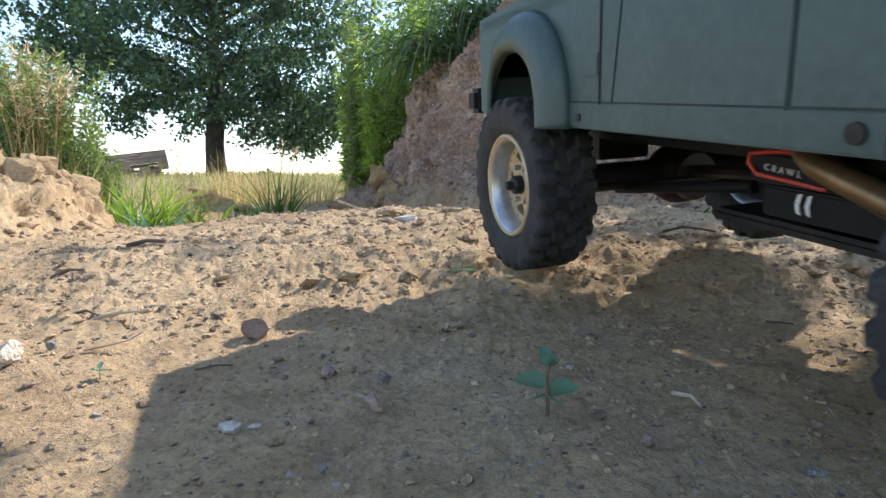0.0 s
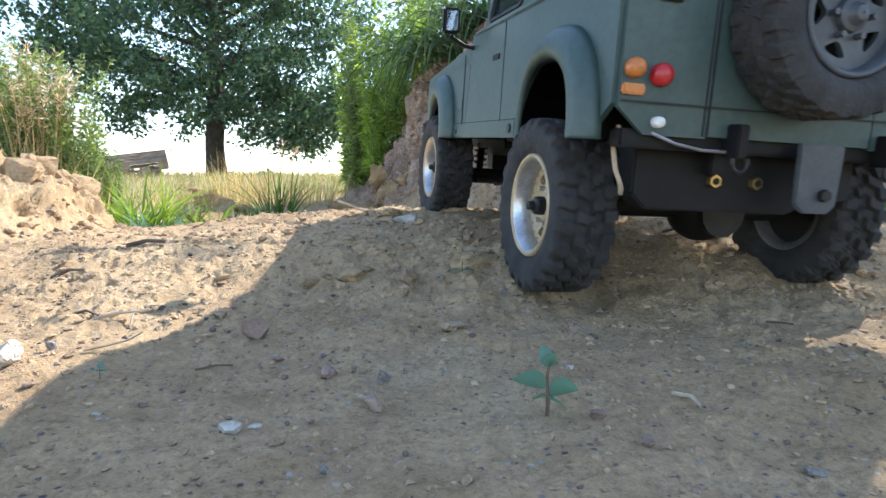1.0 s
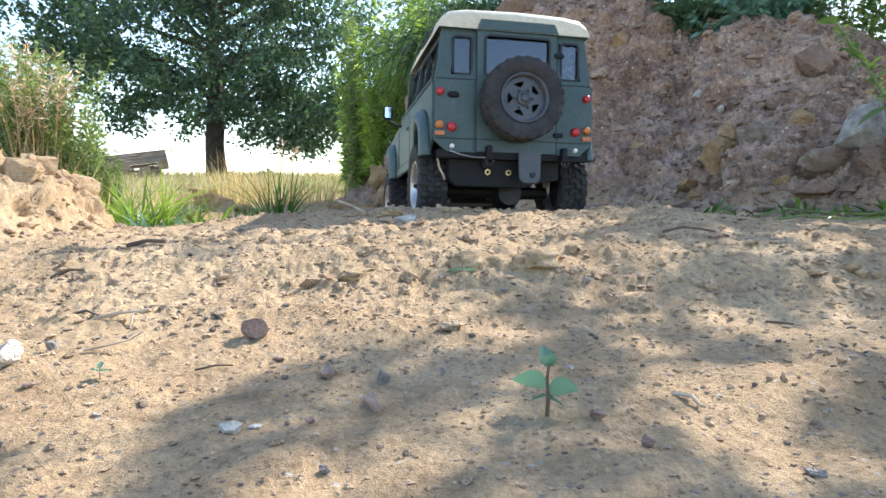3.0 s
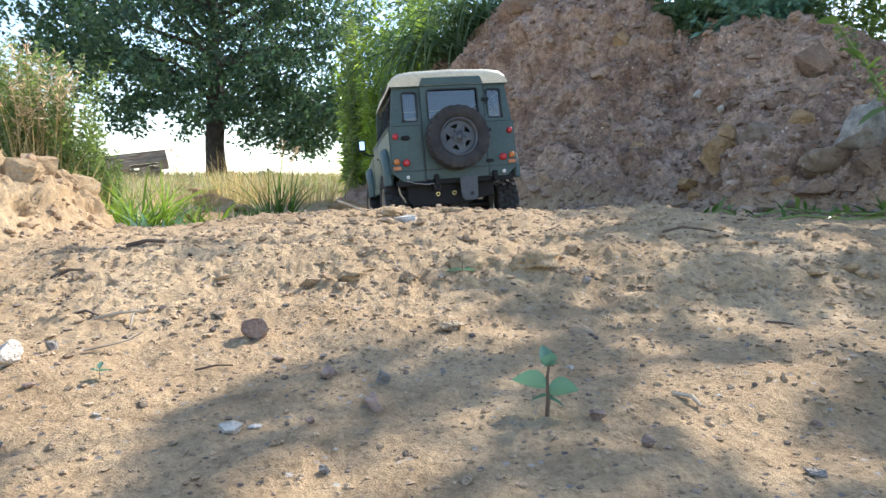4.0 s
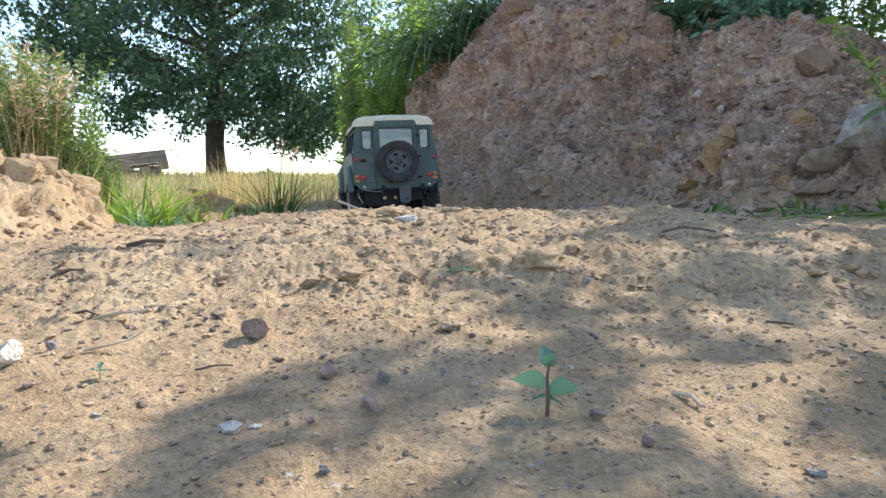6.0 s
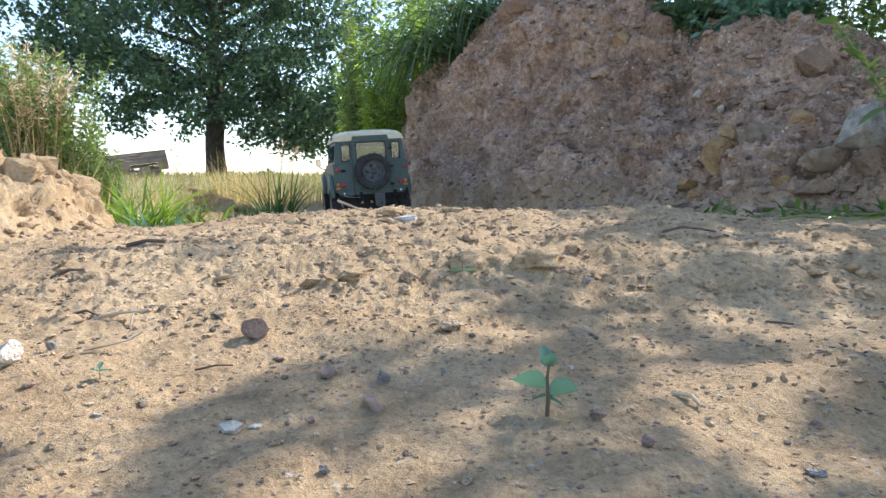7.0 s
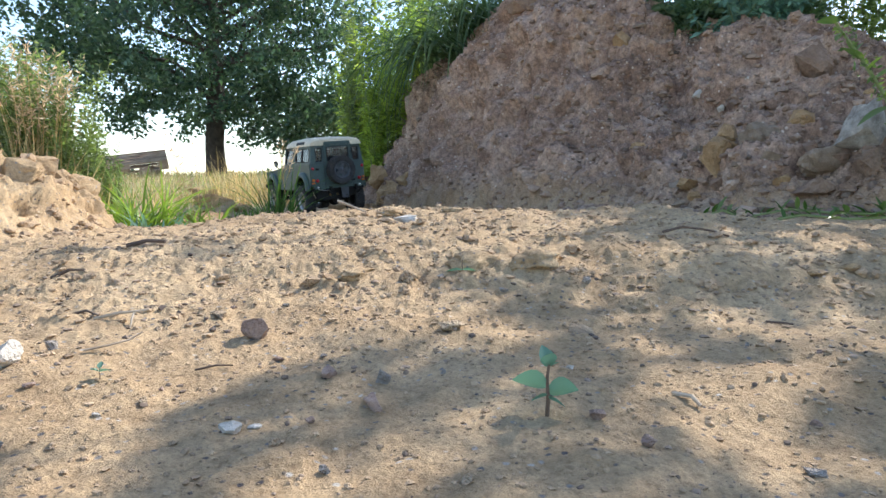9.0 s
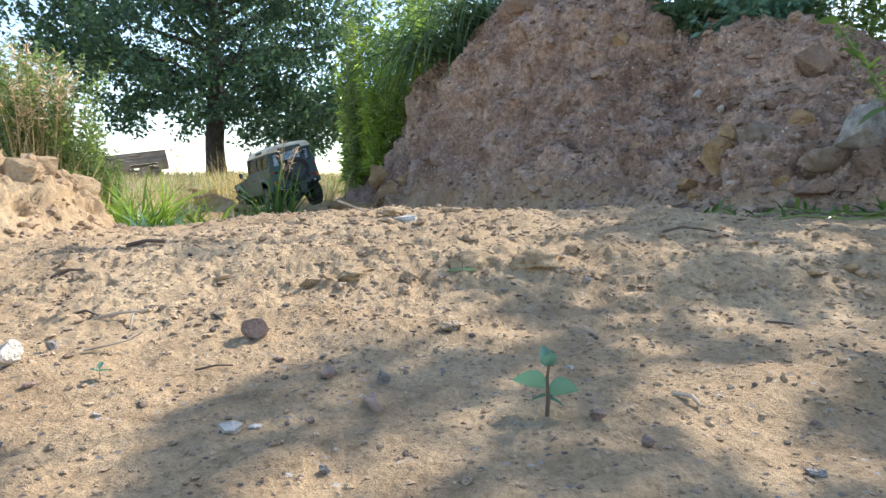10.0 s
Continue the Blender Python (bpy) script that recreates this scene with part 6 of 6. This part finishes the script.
def build_stones():
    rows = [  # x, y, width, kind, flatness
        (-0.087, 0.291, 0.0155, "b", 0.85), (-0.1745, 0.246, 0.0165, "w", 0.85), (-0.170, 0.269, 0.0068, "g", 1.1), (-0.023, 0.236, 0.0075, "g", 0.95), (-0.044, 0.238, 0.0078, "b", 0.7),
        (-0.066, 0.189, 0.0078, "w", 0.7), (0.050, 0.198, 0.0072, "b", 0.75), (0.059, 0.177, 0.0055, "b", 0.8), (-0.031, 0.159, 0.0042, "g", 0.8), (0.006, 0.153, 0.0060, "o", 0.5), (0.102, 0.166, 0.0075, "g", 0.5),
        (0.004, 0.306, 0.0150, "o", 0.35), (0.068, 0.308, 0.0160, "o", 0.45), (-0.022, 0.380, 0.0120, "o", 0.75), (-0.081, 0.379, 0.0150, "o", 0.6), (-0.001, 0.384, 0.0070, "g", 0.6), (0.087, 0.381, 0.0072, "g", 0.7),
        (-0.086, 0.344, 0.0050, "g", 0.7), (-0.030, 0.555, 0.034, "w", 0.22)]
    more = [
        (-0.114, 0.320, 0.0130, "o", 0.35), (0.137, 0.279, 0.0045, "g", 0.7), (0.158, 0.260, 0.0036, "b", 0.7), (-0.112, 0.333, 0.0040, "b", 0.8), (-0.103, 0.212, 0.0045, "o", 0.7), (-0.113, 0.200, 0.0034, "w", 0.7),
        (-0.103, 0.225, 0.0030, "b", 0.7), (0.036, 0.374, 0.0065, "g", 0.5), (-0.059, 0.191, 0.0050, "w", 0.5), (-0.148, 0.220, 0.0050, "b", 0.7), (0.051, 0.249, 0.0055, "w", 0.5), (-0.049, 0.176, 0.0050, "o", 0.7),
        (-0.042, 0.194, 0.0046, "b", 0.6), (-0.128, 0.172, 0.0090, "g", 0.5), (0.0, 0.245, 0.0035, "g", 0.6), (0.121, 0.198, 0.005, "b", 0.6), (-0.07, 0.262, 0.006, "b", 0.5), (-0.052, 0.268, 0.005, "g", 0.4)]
    look_of = {"b": (M_STONE_B, "reddish brown stone lying on the sand"), "w": (M_STONE_W, "pale quartz-like stone lying on the sand"), "g": (M_STONE, "small dark grey stone on the sand"), "o": (M_CLOD, "sandy ochre lump half sunk in the ground")}
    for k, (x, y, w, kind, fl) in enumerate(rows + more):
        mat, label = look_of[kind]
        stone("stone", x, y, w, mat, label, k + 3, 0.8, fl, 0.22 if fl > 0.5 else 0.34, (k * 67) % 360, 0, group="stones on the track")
    stone("stone", -0.0228, 0.2085, 0.0135, M_STONE_B, "elongated dark brown stone shard on the sand", 41, 0.42, 0.42, 0.12, -52, 0, group="stones on the track")
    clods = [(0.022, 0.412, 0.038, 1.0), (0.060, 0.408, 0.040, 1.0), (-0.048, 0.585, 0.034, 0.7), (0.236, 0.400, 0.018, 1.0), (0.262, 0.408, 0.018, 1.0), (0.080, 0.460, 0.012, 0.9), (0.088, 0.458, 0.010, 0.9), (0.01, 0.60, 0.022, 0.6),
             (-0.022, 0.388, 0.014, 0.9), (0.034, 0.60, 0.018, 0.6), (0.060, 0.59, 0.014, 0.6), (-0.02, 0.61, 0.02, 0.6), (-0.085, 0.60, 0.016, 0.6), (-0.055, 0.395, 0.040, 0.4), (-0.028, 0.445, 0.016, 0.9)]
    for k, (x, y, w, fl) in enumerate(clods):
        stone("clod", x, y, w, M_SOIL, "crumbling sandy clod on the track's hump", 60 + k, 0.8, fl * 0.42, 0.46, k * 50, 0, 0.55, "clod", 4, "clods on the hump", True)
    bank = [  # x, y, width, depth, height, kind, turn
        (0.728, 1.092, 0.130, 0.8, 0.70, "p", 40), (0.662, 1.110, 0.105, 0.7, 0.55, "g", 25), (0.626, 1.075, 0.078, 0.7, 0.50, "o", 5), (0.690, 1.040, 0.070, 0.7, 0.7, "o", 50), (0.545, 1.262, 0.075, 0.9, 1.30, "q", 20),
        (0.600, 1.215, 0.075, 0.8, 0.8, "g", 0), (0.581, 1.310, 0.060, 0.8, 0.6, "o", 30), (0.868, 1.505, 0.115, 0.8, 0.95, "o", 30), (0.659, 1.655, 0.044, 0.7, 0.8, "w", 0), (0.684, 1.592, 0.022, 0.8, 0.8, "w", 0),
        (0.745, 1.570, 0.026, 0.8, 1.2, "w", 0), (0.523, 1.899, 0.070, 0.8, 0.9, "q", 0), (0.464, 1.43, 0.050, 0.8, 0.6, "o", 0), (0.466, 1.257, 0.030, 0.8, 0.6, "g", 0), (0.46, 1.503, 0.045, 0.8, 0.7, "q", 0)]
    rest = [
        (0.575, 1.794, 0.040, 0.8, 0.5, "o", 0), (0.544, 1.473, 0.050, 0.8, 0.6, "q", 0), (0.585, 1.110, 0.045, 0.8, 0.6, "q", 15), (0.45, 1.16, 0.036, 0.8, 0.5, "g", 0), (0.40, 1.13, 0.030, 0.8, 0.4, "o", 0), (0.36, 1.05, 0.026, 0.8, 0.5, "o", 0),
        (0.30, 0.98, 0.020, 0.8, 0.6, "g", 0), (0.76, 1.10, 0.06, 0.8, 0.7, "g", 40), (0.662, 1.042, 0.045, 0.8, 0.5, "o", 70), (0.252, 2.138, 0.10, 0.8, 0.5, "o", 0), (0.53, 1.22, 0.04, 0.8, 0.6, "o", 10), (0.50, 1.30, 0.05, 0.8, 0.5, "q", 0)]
    kinds = {"q": (M_OCHRE, "ochre-brown stone in the loam bank"), "g": (M_ROCK, "rough grey rock at the loam bank"), "p": (M_GRANITE, "large pale grey angular rock at the bank's foot"), "o": (M_LOAMROCK, "dusty brown rock in the loam bank"), "w": (M_STONE_W, "pale stone stuck in the loam bank")}
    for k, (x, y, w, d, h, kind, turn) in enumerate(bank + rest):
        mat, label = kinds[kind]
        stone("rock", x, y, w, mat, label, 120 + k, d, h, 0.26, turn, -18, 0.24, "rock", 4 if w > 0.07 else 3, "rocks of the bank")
    rr = random.Random(77)
    for k in range(42):
        x = rr.uniform(0.46, 0.95)
        y = 1.62 - x * rr.uniform(0.55, 0.85) + rr.uniform(-0.02, 0.22)
        w = 0.022 + 0.055 * rr.random() ** 2
        if beside(FOOT, np.array([x]), np.array([y]))[0] < 0.01:
            continue
        mat = (M_LOAMROCK, M_LOAMROCK, M_OCHRE, M_ROCK)[k % 4]
        stone("rock", x, y, w, mat, "broken brown stone in the rubble at the bank's foot", 300 + k, 0.8, rr.uniform(0.5, 0.9), 0.32, rr.uniform(0, 360), rr.uniform(-25, 10), 0.2, "rock", 3, "rubble at the bank's foot")
    far = [(-0.80, 2.2, 0.15, 0.6, "q"), (-0.92, 2.45, 0.09, 0.5, "q"), (-0.255, 2.66, 0.15, 0.7, "q"), (-0.33, 2.60, 0.07, 0.7, "w2"), (-1.36, 3.5, 0.13, 0.5, "q"), (-1.25, 3.45, 0.09, 0.6, "q"), (-0.66, 1.92, 0.085, 0.7, "w2"), (-0.225, 2.52, 0.11, 0.8, "q"), (-0.19, 2.50, 0.09, 0.8, "q"), (-0.40, 2.56, 0.13, 0.5, "q"), (-0.30, 2.52, 0.10, 0.6, "q"), (-0.14, 2.44, 0.10, 0.9, "q"), (-0.275, 1.02, 0.036, 0.35, "w2"), (-0.30, 1.06, 0.045, 0.4, "q"), (-0.655, 1.30, 0.05, 0.8, "q"), (-0.60, 1.62, 0.085, 0.7, "q"),
           (-0.42, 1.55, 0.02, 0.7, "g"), (-0.40, 1.53, 0.018, 0.7, "g"), (-0.375, 1.5, 0.022, 0.7, "g"), (-0.66, 1.18, 0.05, 0.7, "q")]
    far += [(-0.585, 1.72, 0.06, 0.5, "w2"), (-0.70, 1.80, 0.09, 0.5, "q"), (-0.50, 1.50, 0.05, 0.5, "q"), (-0.545, 1.52, 0.035, 0.6, "w2"), (-0.86, 2.12, 0.12, 0.5, "w2"), (-0.72, 2.28, 0.10, 0.5, "q"), (-0.345, 1.04, 0.022, 0.7, "q"), (-0.31, 2.40, 0.075, 0.7, "q"), (-0.26, 2.34, 0.06, 0.6, "q"), (-0.37, 2.46, 0.05, 0.6, "q"), (-0.66, 1.56, 0.07, 0.7, "q")]
    for k, (x, y, w, fl, kind) in enumerate(far):
        mat = M_OCHRE if kind == "q" else M_STONE if kind == "g" else M_CLOD
        stone("rock", x, y, w, mat, "sunlit ochre rock beside the track" if kind == "q" else "small stone beside the track", 170 + k, 0.8, fl, 0.3, k * 40, 0, 0.2, "rock", 4, "rocks beside the track")
    low = [(-0.60, 0.80, 0.085, 0.8), (-0.50, 0.86, 0.07, 0.9), (-0.545, 0.93, 0.10, 0.7), (-0.475, 0.74, 0.06, 0.7), (-0.66, 0.92, 0.08, 0.6), (-0.44, 0.66, 0.05, 0.7), (-0.50, 1.02, 0.05, 0.6), (-0.585, 1.04, 0.06, 0.6)]
    for k, (x, y, w, fl) in enumerate(low):
        stone("clod", x, y, w, M_SOIL, "large angular sandy clod in the low bank", 200 + k, 0.8, fl, 0.36, k * 70, 0, 0.5, "clod", 4, "clods of the low bank", False, True)
    pebbles("grit", 5200, on_track, 0.0004, 0.0026, M_GRAVEL, "grey and brown grit on the sandy track", 0.8)
    pebbles("soil_crumbs", 26000, on_track, 0.0003, 0.0028, M_CRUMB, "sandy crumbs on the track", 0.8)
    pebbles("soil_crumbs", 2200, on_hump, 0.0006, 0.0042, M_CRUMB, "sandy crumbs and small clods on the hump", 0.8, 2)
    pebbles("bank_rubble", 17000, on_bank, 0.0020, 0.011, M_LOAMCRUMB, "loam crumbs and small stones on the bank", 0.9)
    pebbles("bank_rubble", 2000, on_bank, 0.004, 0.017, M_LOAMCRUMB, "larger lumps of loam on the bank", 0.8, 2)
    pebbles("bank_rubble", 260, on_bank, 0.005, 0.014, M_GRAVEL, "grey stones in the bank", 0.9)
    pebbles("bank_rubble", 900, on_low_bank, 0.0015, 0.009, M_CRUMB, "sandy crumbs on the low bank", 0.9, 2)
    # litter
    twig([(-0.232, 0.462, 0.002), (-0.218, 0.465, 0.004), (-0.204, 0.463, 0.003)], 0.0018, M_TWIG_D, "short dark twig on the sand")
    twig([(-0.245, 0.392, 0.001), (-0.232, 0.390, 0.003), (-0.222, 0.389, 0.002)], 0.0011, M_TWIG_D, "thin dark twig on the sand")
    twig([(-0.188, 0.318, 0.001), (-0.180, 0.315, 0.003), (-0.172, 0.311, 0.0015)], 0.0008, M_TWIG_D, "thin brown twig on the sand")
    twig([(-0.172, 0.307, 0.001), (-0.160, 0.308, 0.003), (-0.150, 0.309, 0.006), (-0.146, 0.310, 0.007)], 0.0009, M_TWIG, "forked bleached twig on the sand", [((-0.153, 0.309, 0.005), (-0.1515, 0.301, 0.0))])
    twig([(-0.152, 0.262, 0.001), (-0.143, 0.266, 0.003), (-0.137, 0.271, 0.006), (-0.133, 0.275, 0.008)], 0.0006, M_TWIG, "thin curved dry stem on the sand")
    twig([(0.165, 0.475, 0.003), (0.180, 0.474, 0.005), (0.20, 0.470, 0.004), (0.212, 0.468, 0.003)], 0.0011, M_TWIG_D, "dark twig near the hump's top")
    twig([(-0.105, 0.635, 0.012), (-0.09, 0.625, 0.009), (-0.075, 0.61, 0.003)], 0.0015, M_TWIG, "pale dry stick on the hump's crest")
    twig([(0.083, 0.222, 0.0005), (0.087, 0.215, 0.002), (0.0875, 0.208, 0.0015)], 0.0009, M_TWIG, "curled dry bark strip on the sand")
    twig([(0.165, 0.318, 0.001), (0.171, 0.313, 0.002), (0.174, 0.309, 0.002)], 0.0007, M_TWIG_D, "thin dark twig on the sand")
    twig([(-0.100, 0.249, 0.0), (-0.092, 0.251, 0.002), (-0.086, 0.253, 0.001)], 0.0005, M_TWIG_D, "hair-thin rootlet on the sand")
    # lumber in the field
    z = zat(-4.9, 9.6)
    pallet(pose(-5.0, 9.7, z - 0.04, 3, -6, 12), "weathered wooden pallet lying in the field")
    pallet(pose(-5.75, 9.9, z - 0.03, 0, 4, 40), "weathered wooden pallet half hidden in the grass")
    pallet(pose(-4.85, 9.75, z + 0.12, 14, -8, 24), "weathered wooden pallet stacked on another")


M_LOAMROCK = surface("dusty_brown_rock", (0.24, 0.15, 0.10), (0.40, 0.28, 0.20), 18, 0.95, bumps=0.8, spec=0.1)
build_plants()
build_stones()


motions()
